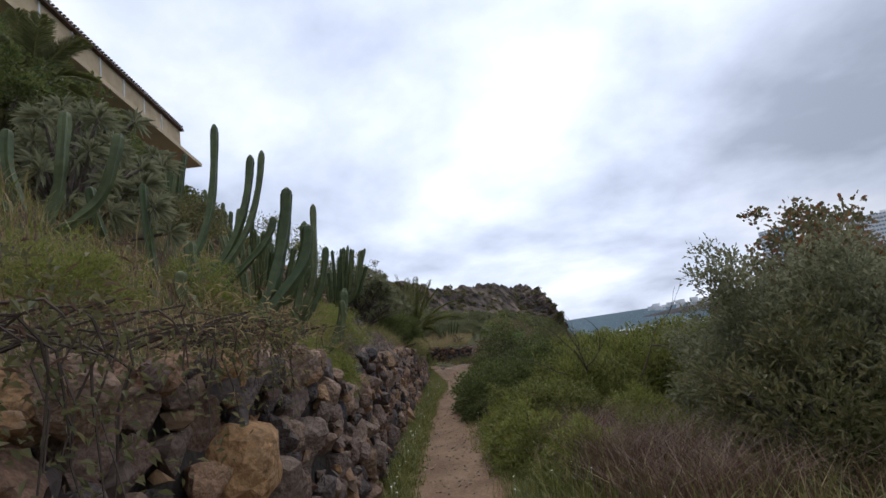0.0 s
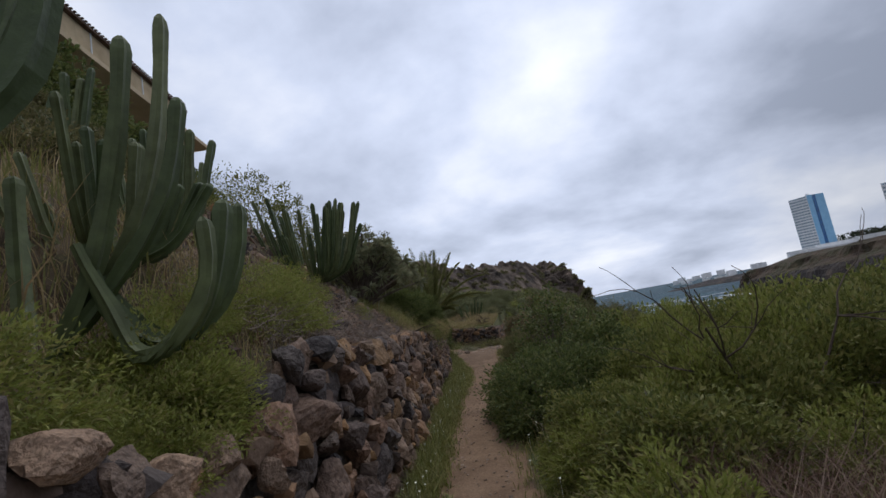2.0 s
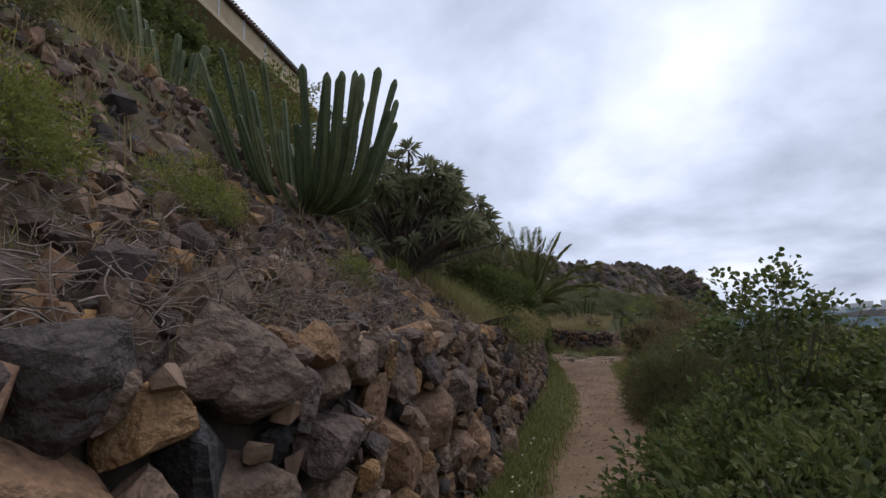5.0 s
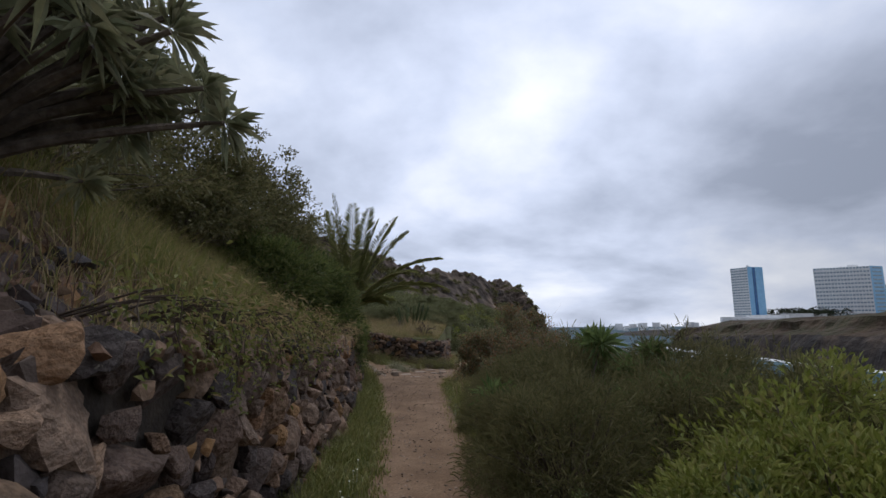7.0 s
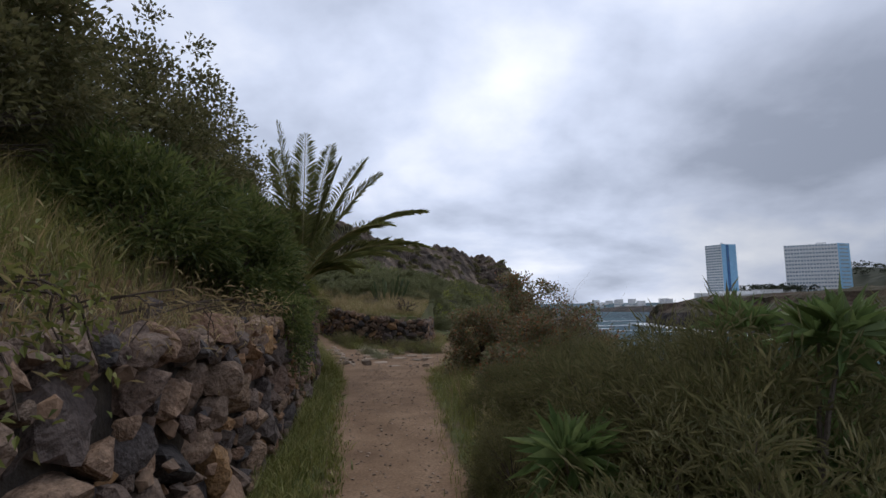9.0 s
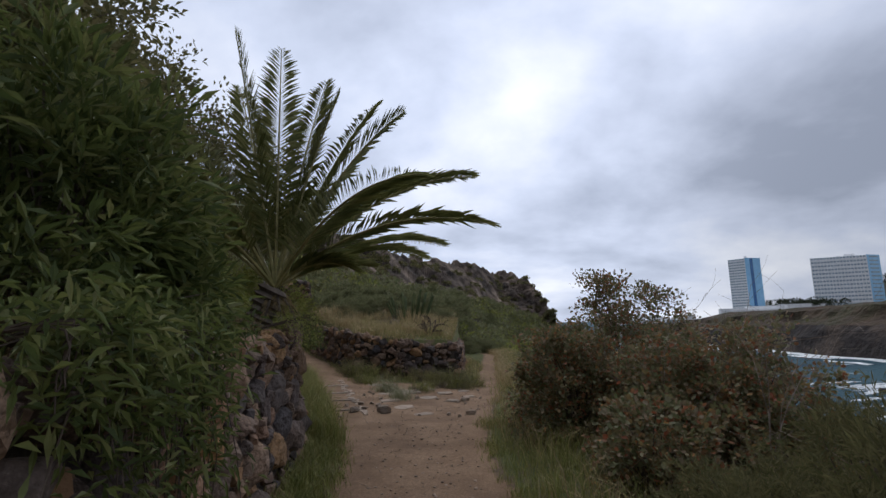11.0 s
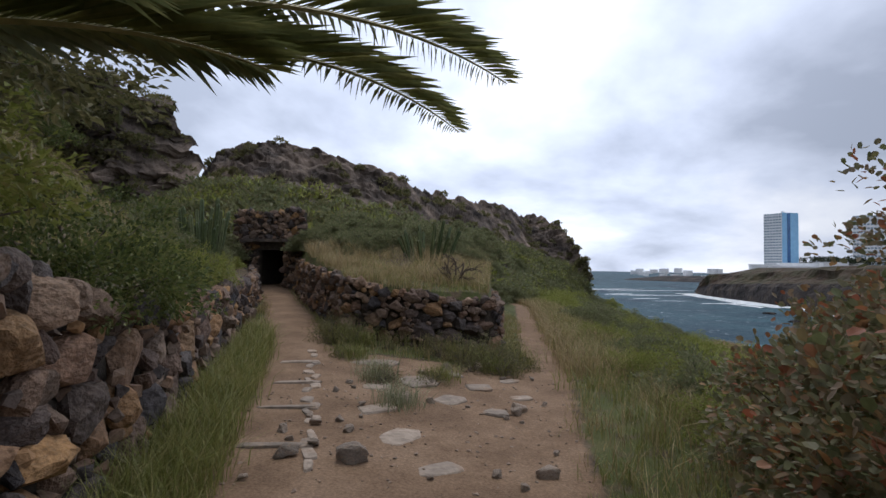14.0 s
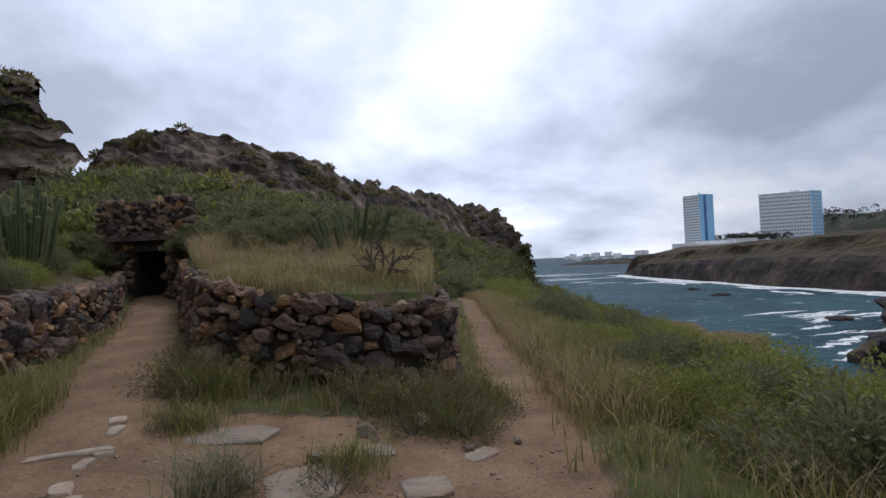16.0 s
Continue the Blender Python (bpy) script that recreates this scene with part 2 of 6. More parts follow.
def ground_material():
    m = bpy.data.materials.new("hillside_ground")
    m.use_nodes = True
    n, l = m.node_tree.nodes, m.node_tree.links
    b = n["Principled BSDF"]
    co = n.new("ShaderNodeTexCoord")

    def noise_ramp(scale, stops, rough=0.65):
        t = n.new("ShaderNodeTexNoise")
        t.inputs["Scale"].default_value, t.inputs["Detail"].default_value, t.inputs["Roughness"].default_value = scale, 9.0, rough
        l.new(co.outputs["Object"], t.inputs["Vector"])
        r = n.new("ShaderNodeValToRGB")
        e = r.color_ramp.elements
        e[0].position, e[0].color = 0.3, (*stops[0], 1)
        e[1].position, e[1].color = 0.7, (*stops[-1], 1)
        for i in range(1, len(stops) - 1):
            e.new(0.3 + 0.4 * i / (len(stops) - 1)).color = (*stops[i], 1)
        l.new(t.outputs[0], r.inputs[0])
        return r, t

    soil, _ = noise_ramp(1.7, [(0.138, 0.088, 0.056), (0.207, 0.134, 0.085), (0.27, 0.183, 0.122)])
    bank, _ = noise_ramp(2.4, [(0.055, 0.042, 0.03), (0.10, 0.075, 0.05), (0.15, 0.115, 0.075)])
    turf, _ = noise_ramp(1.1, [(0.05, 0.06, 0.022), (0.08, 0.09, 0.032), (0.12, 0.11, 0.05)])
    rock, _ = noise_ramp(0.25, [(0.05, 0.04, 0.036), (0.10, 0.075, 0.06), (0.15, 0.11, 0.08)])
    att = n.new("ShaderNodeAttribute"); att.attribute_name = "zone"
    sep = n.new("ShaderNodeSeparateColor"); l.new(att.outputs["Color"], sep.inputs[0])
    wob = n.new("ShaderNodeTexNoise"); wob.inputs["Scale"].default_value = 5.0; wob.inputs["Detail"].default_value = 6.0
    l.new(co.outputs["Object"], wob.inputs["Vector"])

    def mask(channel):
        s = n.new("ShaderNodeMath"); s.operation = "ADD"
        l.new(sep.outputs[channel], s.inputs[0]); l.new(wob.outputs[0], s.inputs[1])
        r = n.new("ShaderNodeMapRange")
        r.inputs["From Min"].default_value, r.inputs["From Max"].default_value = 0.92, 1.1
        l.new(s.outputs[0], r.inputs["Value"])
        return r

    col = bank.outputs[0]
    for channel, other in ((1, turf), (2, rock), (0, soil)):
        x = n.new("ShaderNodeMixRGB")
        l.new(mask(channel).outputs[0], x.inputs[0]); l.new(col, x.inputs[1]); l.new(other.outputs[0], x.inputs[2])
        col = x.outputs[0]
    grit = n.new("ShaderNodeTexNoise"); grit.inputs["Scale"].default_value, grit.inputs["Detail"].default_value = 45.0, 5.0
    l.new(co.outputs["Object"], grit.inputs["Vector"])
    g = n.new("ShaderNodeMapRange"); g.inputs["From Min"].default_value, g.inputs["From Max"].default_value = 0.3, 0.7
    g.inputs["To Min"].default_value, g.inputs["To Max"].default_value = 0.72, 1.28
    l.new(grit.outputs[0], g.inputs["Value"])
    mul = n.new("ShaderNodeVectorMath"); mul.operation = "SCALE"
    l.new(col, mul.inputs[0]); l.new(g.outputs[0], mul.inputs["Scale"])
    l.new(mul.outputs[0], b.inputs["Base Color"])
    b.inputs["Roughness"].default_value = 0.95
    b.inputs["Specular IOR Level"].default_value = 0.15
    bt = n.new("ShaderNodeTexNoise"); bt.inputs["Scale"].default_value, bt.inputs["Detail"].default_value, bt.inputs["Roughness"].default_value = 14.0, 9.0, 0.7
    l.new(co.outputs["Object"], bt.inputs["Vector"])
    bp = n.new("ShaderNodeBump"); bp.inputs["Strength"].default_value, bp.inputs["Distance"].default_value = 0.7, 0.03
    l.new(bt.outputs[0], bp.inputs["Height"]); l.new(bp.outputs[0], b.inputs["Normal"])
    return m


def sea_material():
    m = bpy.data.materials.new("sea_water")
    m.use_nodes = True
    n, l = m.node_tree.nodes, m.node_tree.links
    b = n["Principled BSDF"]
    co = n.new("ShaderNodeTexCoord")
    t = n.new("ShaderNodeTexNoise"); t.inputs["Scale"].default_value, t.inputs["Detail"].default_value = 0.02, 8.0
    l.new(co.outputs["Object"], t.inputs["Vector"])
    r = n.new("ShaderNodeValToRGB")
    e = r.color_ramp.elements
    e[0].position, e[0].color = 0.35, (0.012, 0.038, 0.058, 1)
    e[1].position, e[1].color = 0.62, (0.03, 0.08, 0.10, 1)
    l.new(t.outputs[0], r.inputs[0])
    f = n.new("ShaderNodeTexNoise"); f.inputs["Scale"].default_value, f.inputs["Detail"].default_value, f.inputs["Roughness"].default_value = 0.09, 9.0, 0.72
    f.inputs["Distortion"].default_value = 1.2
    l.new(co.outputs["Object"], f.inputs["Vector"])
    k = n.new("ShaderNodeMapRange"); k.inputs["From Min"].default_value, k.inputs["From Max"].default_value = 0.60, 0.68
    l.new(f.outputs[0], k.inputs["Value"])
    mx = n.new("ShaderNodeMixRGB"); mx.inputs[2].default_value = (0.55, 0.6, 0.62, 1)
    l.new(k.outputs[0], mx.inputs[0]); l.new(r.outputs[0], mx.inputs[1]); l.new(mx.outputs[0], b.inputs["Base Color"])
    b.inputs["Roughness"].default_value = 0.55
    b.inputs["Specular IOR Level"].default_value = 0.07
    w = n.new("ShaderNodeTexNoise"); w.inputs["Scale"].default_value, w.inputs["Detail"].default_value = 0.25, 7.0
    l.new(co.outputs["Object"], w.inputs["Vector"])
    bp = n.new("ShaderNodeBump"); bp.inputs["Strength"].default_value, bp.inputs["Distance"].default_value = 1.0, 2.2
    l.new(w.outputs[0], bp.inputs["Height"]); l.new(bp.outputs[0], b.inputs["Normal"])
    return m


M_GROUND, M_SEA = ground_material(), sea_material()
M_FOAM = material("sea_foam", [(0.5, 0.54, 0.56), (0.78, 0.8, 0.8)], 0.2, rough=0.8, bump=0.6, bump_scale=1.5, spread=0.3)


# ---- mesh helpers ----
rng = np.random.default_rng(7)


class Geo:
    """Collects triangles."""
    def __init__(self):
        self.v, self.f, self.n = [], [], 0

    def add(self, verts, tris):
        verts = np.asarray(verts, dtype=np.float64).reshape(-1, 3)
        self.v.append(verts)
        self.f.append(np.asarray(tris, dtype=np.int64).reshape(-1, 3) + self.n)
        self.n += len(verts)
        return self

    def mesh(self, name, mat, smooth=False):
        v, f = np.concatenate(self.v), np.concatenate(self.f)
        me = bpy.data.meshes.new(name)
        me.vertices.add(len(v)); me.vertices.foreach_set("co", v.ravel())
        me.loops.add(f.size); me.loops.foreach_set("vertex_index", f.ravel().astype(np.int32))
        me.polygons.add(len(f))
        me.polygons.foreach_set("loop_start", np.arange(0, f.size, 3, dtype=np.int32))
        me.polygons.foreach_set("loop_total", np.full(len(f), 3, dtype=np.int32))
        me.update(calc_edges=True)
        me.polygons.foreach_set("use_smooth", np.full(len(f), smooth))
        me.materials.append(mat)
        return me


def part(name, geo, mat, parent, label="", smooth=False):
    ob = new(name, geo.mesh(name, mat, smooth))
    ob.parent = parent
    return tagged(ob, label)


def thing(name, label, category, at=(0, 0, 0), group="", kind=""):
    ob = new(name)
    ob.location = at
    return tagged(ob, label, category, group, kind)


def solid(name, geo, mat, label, category, at=(0, 0, 0), group="", kind="", smooth=False):
    ob = new(name, geo.mesh(name, mat, smooth))
    ob.location = at
    return tagged(ob, label, category, group, kind)


def unit(a):
    return a / np.maximum(np.linalg.norm(a, axis=-1, keepdims=True), 1e-9)


def tube(g, pts, radii, sides=6, star=0.0):
    """A tapered tube along pts; star > 0 makes ribs."""
    pts, radii = np.asarray(pts, float), np.asarray(radii, float)
    n = len(pts)
    tan = unit(np.gradient(pts, axis=0))
    ref = np.array([0.0, 0.0, 1.0]) if abs(tan[:, 2]).max() < 0.9 else np.array([0.83, 0.41, 0.37])
    a = unit(np.cross(tan, ref)); b = np.cross(tan, a)
    ang = np.arange(sides) * 2 * np.pi / sides
    rad = np.ones(sides)
    if star:
        rad[1::2] = 1 - star
    ring = radii[:, None, None] * rad[None, :, None] * (np.cos(ang)[None, :, None] * a[:, None] + np.sin(ang)[None, :, None] * b[:, None]) + pts[:, None]
    i, j = np.meshgrid(np.arange(n - 1), np.arange(sides), indexing="ij")
    p, q = i * sides + j, i * sides + (j + 1) % sides
    tris = np.concatenate([np.stack([p, q, q + sides], -1).reshape(-1, 3), np.stack([p, q + sides, p + sides], -1).reshape(-1, 3)])
    top = (n - 1) * sides
    cap = [(top, top + k, top + k + 1) for k in range(1, sides - 1)]
    g.add(ring.reshape(-1, 3), np.concatenate([tris, cap]))


def leaves(g, base, way, length, width, fold=0.25, droop=0.0, round_leaf=False, r=rng):
    """One folded blade for each base point. droop bends the tip down."""
    n = len(base)
    way = unit(np.asarray(way, float))
    side = unit(np.cross(way, r.normal(size=(n, 3)) * 0.6 + np.array([0, 0, 1.0])))
    up = np.cross(side, way)
    L, W = np.broadcast_to(length, n)[:, None], np.broadcast_to(width, n)[:, None]
    down = np.array([0, 0, -1.0])
    if round_leaf:
        rows = [base, base + way * L * 0.3 - side * W * 0.45 + up * W * 0.1, base + way * L * 0.75 - side * W * 0.42, base + way * L + down * L * droop,
                base + way * L * 0.75 + side * W * 0.42, base + way * L * 0.3 + side * W * 0.45 + up * W * 0.1]
        t = [(0, 1, 2), (0, 2, 3), (0, 3, 4), (0, 4, 5)]
    else:
        mid = base + way * L * 0.5
        rows = [base, mid - side * W * 0.5 + up * W * fold, base + way * L + down * L * droop, mid + side * W * 0.5 + up * W * fold]
        t = [(0, 1, 2), (0, 2, 3)]
    v = np.stack(rows, 1).reshape(-1, 3)
    k = len(rows)
    g.add(v, (np.arange(n)[:, None, None] * k + np.array(t)[None]).reshape(-1, 3))


def blades(g, base, lean, height, width):
    """Grass: a two-step blade from each base point that bends along lean."""
    n = len(base)
    H, W = np.broadcast_to(height, n)[:, None], np.broadcast_to(width, n)[:, None]
    side = unit(np.cross(lean + 1e-6, np.array([0, 0, 1.0])) + rng.normal(size=(n, 3)) * 0.3)
    up = np.array([0, 0, 1.0])
    m = base + up * H * 0.55 + lean * H * 0.2
    t = base + up * H * 0.92 + lean * H * 0.75
    v = np.stack([base - side * W * 0.5, base + side * W * 0.5, m + side * W * 0.4, m - side * W * 0.4, t], 1).reshape(-1, 3)
    tri = np.array([(0, 1, 2), (0, 2, 3), (3, 2, 4)])
    g.add(v, (np.arange(n)[:, None, None] * 5 + tri[None]).reshape(-1, 3))


def fbm(x, y, scale, seed=0, octaves=4):
    """Smooth value noise on arrays, about -1 to 1."""
    total, amp, norm = 0.0, 1.0, 0.0
    for o in range(octaves):
        xs, ys = x / scale + seed * 17.3 + o * 5.1, y / scale - seed * 9.7 + o * 3.3
        i, j = np.floor(xs).astype(np.int64), np.floor(ys).astype(np.int64)
        u, v = xs - i, ys - j
        u, v = u * u * (3 - 2 * u), v * v * (3 - 2 * v)

        def h(a, b):
            k = (a * 374761393 + b * 668265263 + seed * 974711) & 0x7FFFFFFF
            k = ((k ^ (k >> 13)) * 1274126177) & 0x7FFFFFFF
            return (k & 0xFFFF) / 32767.5 - 1.0
        total = total + amp * ((h(i, j) * (1 - u) + h(i + 1, j) * u) * (1 - v) + (h(i, j + 1) * (1 - u) + h(i + 1, j + 1) * u) * v)
        norm += amp
        amp *= 0.5
        scale = scale * 0.5
    return total / norm


# ---- plan of the ground ----
SEA = -25.0
PATH_Y = [-8, -3, 0, 2.4, 4, 6, 8, 10.8, 13.5, 16.5, 20, 22, 24, 26]
PATH_X = [2.85, 2.15, 1.72, 1.27, 0.97, 0.66, 0.42, 0.16, -0.03, -0.62, -1.27, -1.65, -1.95, -2.3]
PATH_W = [0.40, 0.40, 0.40, 0.40, 0.34, 0.36, 0.40, 0.46, 0.54, 0.48, 0.68, 0.80, 1.05, 1.2]
LEFT_Y, LEFT_X = [24, 26, 27.2, 29, 32, 35, 39.5], [-2.7, -3.6, -4.1, -4.8, -6.3, -7.9, -10.4]
RIGHT_Y, RIGHT_X = [24, 26.5, 29.2, 33.1, 40, 48.5, 56], [-1.6, -1.25, -0.78, -0.71, -0.62, -0.45, -1.4]
Z_Y, Z_Z = [-8, 0, 4, 6, 10.8, 13.5, 16.5, 22, 26], [0.36, 0.36, 0.34, 0.26, 0.23, 0.19, 0.12, 0.08, 0.05]
ZL_Y, ZL_Z = [22, 25, 28, 30, 35, 39.5], [0.08, 0.10, 0.15, 0.27, 0.47, 0.74]
ZR_Y, ZR_Z = [22, 25, 28, 30, 36, 48.5, 60, 90], [0.06, 0.0, -0.08, -0.16, -0.32, -0.6, -0.9, -1.6]
WALL_Y = [-8, 0.7, 3.2, 6, 8.8, 10, 13.2, 15, 16.8, 20, 22.1, 23, 25, 28.3, 34.7, 39, 44]
WALL_X = [2.05, 0.80, 0.44, -0.05, -0.52, -0.72, -1.19, -1.5, -1.78, -2.5, -2.95, -3.4, -4.2, -5.55, -8.5, -11.0, -14.0]
TOP_Y = [-8, 0.9, 1.7, 2.3, 2.8, 5, 9, 13.2, 15, 20, 22.1, 23, 24, 28, 35, 39]
TOP_Z = [1.95, 1.86, 1.52, 1.55, 1.80, 1.70, 1.66, 1.53, 1.47, 1.42, 1.55, 1.6, 1.25, 1.22, 1.25, 1.5]
TL_Y, TL_X = [30.2, 34, 38.8], [-4.5, -6.75, -9.3]
TR_Y, TR_X = [30.2, 36, 42, 50], [-1.45, -1.6, -2.1, -2.3]
EDGE_Y, EDGE_X = [-60, 20, 40, 55, 70, 86, 95, 120], [17, 17, 18, 16.5, 13, 9.3, 6, -6]


def terrace_front(x):
    return np.interp(x, [-4.5, -3.1, -1.45], [30.2, 29.95, 30.35])


def in_terrace(x, y):
    return (y > terrace_front(x) + 0.27) & (x > np.interp(y, TL_Y, TL_X) + 0.27) & (x < np.interp(y, TR_Y, TR_X) - 0.27) & (y < 52)


def terrace_z(x, y):
    return 1.12 - 0.12 * (x + 3.0) / 1.5 * 0.8 + 0.075 * np.maximum(y - 30, 0)


def path_z(x, y):
    zl, zr = np.interp(y, ZL_Y, ZL_Z), np.interp(y, ZR_Y, ZR_Z)
    xl, xr = np.interp(y, LEFT_Y, LEFT_X), np.interp(y, RIGHT_Y, RIGHT_X)
    t = np.clip((xr - x) / np.maximum(xr - xl, 0.3), 0, 1)
    fork = zr * (1 - t) + zl * t
    w = np.clip((y - 22) / 3.0, 0, 1)
    return np.interp(y, Z_Y, Z_Z) * (1 - w) + fork * w


def path_gap(x, y):
    """Distance outside the trodden soil; negative on it."""
    d = np.abs(x - np.interp(y, PATH_Y, PATH_X)) - np.interp(y, PATH_Y, PATH_W) + np.maximum(y - 26.5, 0) * 4
    dl = np.abs(x - np.interp(y, LEFT_Y, LEFT_X)) * 0.85 - 0.40 + np.maximum(24 - y, 0) * 4
    dr = np.abs(x - np.interp(y, RIGHT_Y, RIGHT_X)) - np.interp(y, [24, 29, 34, 50], [0.7, 0.33, 0.24, 0.3]) + np.maximum(24 - y, 0) * 4
    apron = np.maximum(np.abs(y - 26.8) - 2.2, np.abs(x + 2.4) - 1.5)
    return np.minimum(np.minimum(d, dl), np.minimum(dr, apron))


def ground_z(x, y):
    x, y = np.asarray(x, float), np.asarray(y, float)
    z = path_z(x, y)
    gap = path_gap(x, y)
    xr = np.where(y < 24, np.interp(y, PATH_Y, PATH_X) + np.interp(y, PATH_Y, PATH_W), np.interp(y, RIGHT_Y, RIGHT_X) + 0.35)
    u = x - xr
    z = z + 0.05 * np.clip(gap, 0, 1) + 0.02 * fbm(x, y, 0.7, 3)
    fall = np.interp(y, [-60, 18, 26, 36, 60, 86], [0.10, 0.12, 0.30, 0.30, 0.22, 0.1])
    z = z - fall * np.maximum(u - 1.0, 0) - 0.015 * np.maximum(u - 5, 0) ** 1.6 + np.clip(u, 0, 1) * 0.25 * fbm(x, y, 2.3, 5)
    # bank behind the left walls
    wx, top = np.interp(y, WALL_Y, WALL_X), np.interp(y, TOP_Y, TOP_Z)
    d = wx - 0.30 - x
    rise = np.interp(y, [-60, 2, 6, 9, 10.7, 14, 20, 24, 30, 40], [0.74, 0.74, 0.92, 1.0, 0.78, 0.68, 0.62, 0.52, 0.36, 0.36]) * np.clip(1 - (d - 2.5) * 0.06, 0.78, 1)
    bank = top - 0.06 + rise * np.maximum(d - 0.1, 0) + np.clip(d, 0, 1.5) * 0.14 * fbm(x, y, 1.6, 8)
    bank = bank + 0.13 * np.maximum(d - 4, 0) * np.clip((24 - y) / 6, 0, 1)
    bank = np.where(d > 4, np.maximum(bank, (0.8 * d - 1.0) * np.clip((48 - y) / 8, 0, 1)), bank)     # the slope up to the villa
    bank = np.minimum(bank, 26.5 + 0.12 * d)
    z = np.where(d > 0, bank, z)
    inside = in_terrace(x, y)
    z = np.where(inside, terrace_z(x, y) + 0.06 * fbm(x, y, 1.2, 4), z)
    # sea cliff
    e = x - np.interp(y, EDGE_Y, EDGE_X) - 0.8 * fbm(x, y, 6, 9)
    z = np.where(e > 0, z - 5.5 * np.maximum(e, 0) ** 0.9 + 0.5 * fbm(x, y, 3, 2), z)
    n = np.maximum(y - 100, 0)
    z = z - 1.2 * n
    return np.maximum(z, SEA - 8)


def steps(spans):
    out = []
    for a, b, s in spans:
        out.append(np.arange(a, b, s))
    return np.concatenate(out)


def build_ground():
    xs = steps([(-260, -60, 10), (-60, -20, 1.6), (-20, -9, 0.45), (-9, 4, 0.11), (4, 12, 0.4), (12, 40, 0.8), (40, 80.1, 5)])
    ys = steps([(-80, -10, 5), (-10, -2, 0.6), (-2, 40, 0.13), (40, 60, 0.5), (60, 140.1, 2.0)])
    X, Y = np.meshgrid(xs, ys)
    Z = ground_z(X, Y)
    n, m = X.shape
    i, j = np.meshgrid(np.arange(n - 1), np.arange(m - 1), indexing="ij")
    a = i * m + j
    tri = np.concatenate([np.stack([a, a + 1, a + m + 1], -1).reshape(-1, 3), np.stack([a, a + m + 1, a + m], -1).reshape(-1, 3)])
    g = Geo().add(np.stack([X, Y, Z], -1).reshape(-1, 3), tri)
    ob = solid("ground", g, M_GROUND, "trodden earth path between grassy banks of a coastal hillside", "ground", kind="structure", smooth=True)
    gap = path_gap(X, Y)
    d = np.interp(Y, WALL_Y, WALL_X) - X
    soil = np.clip(0.75 - gap * 2.2, 0, 1)
    soil = np.where((d > -0.05) | in_terrace(X, Y), 0, soil)
    turf = np.where((gap > 0.1) & (d < 0), 0.62, np.where(d > 0, 0.40 + 0.22 * fbm(X, Y, 4, 6), 0))
    turf = np.where(in_terrace(X, Y), 0.55, turf)
    e = X - np.interp(Y, EDGE_Y, EDGE_X)
    rock = np.where(e > -1.0, 0.9, np.where((X < -15) & (Y > 36), 0.6, 0.0))
    col = np.stack([soil, turf, rock, np.ones_like(soil)], -1).reshape(-1)
    att = ob.data.color_attributes.new("zone", "FLOAT_COLOR", "POINT")
    att.data.foreach_set("color", col.astype(np.float32))
    return ob


build_ground()
g = Geo().add([(-4900, -4900, SEA), (4900, -4900, SEA), (4900, 4900, SEA), (-4900, 4900, SEA)], [(0, 1, 2), (0, 2, 3)])
solid("water", g, M_SEA, "choppy grey-blue ocean with streaks of foam", "sea", kind="structure")


# ---- the rocky headland ----
RIDGE = [(-27.5, 56, 4), (-26, 58, 8.4), (-25, 59.2, 10.6), (-23.2, 60, 11.9), (-20.5, 60, 11.8), (-15.5, 60, 10.7), (-11.5, 60, 9.5), (-9.9, 62, 8.9),
         (-7.6, 74, 9.05), (-4.6, 82, 9.45), (-1.3, 90, 9.9), (1.8, 100, 10.1), (5.3, 96, 8.2), (7.3, 93, 6.2), (8.6, 89, 3.4), (9.2, 87, 1.2)]
FOOT = [(-24, 44, 3), (-21, 43, 3.6), (-18, 42, 3.6), (-15, 41.6, 3.4), (-12, 41.2, 3.2), (-9, 40.5, 2.6), (-6.5, 41, 1.9), (-4.8, 44, 1.5),
        (-2.9, 50, 0.9), (-1.5, 57, 0.3), (0.3, 65, -0.3), (2.6, 73, -0.8), (4.8, 79, -1.2), (6.4, 82, -1.6), (8.0, 84, -2.6), (9.2, 85.5, -4)]


BUSH_SPOTS = []          # places of the larger bushes on its lower slope


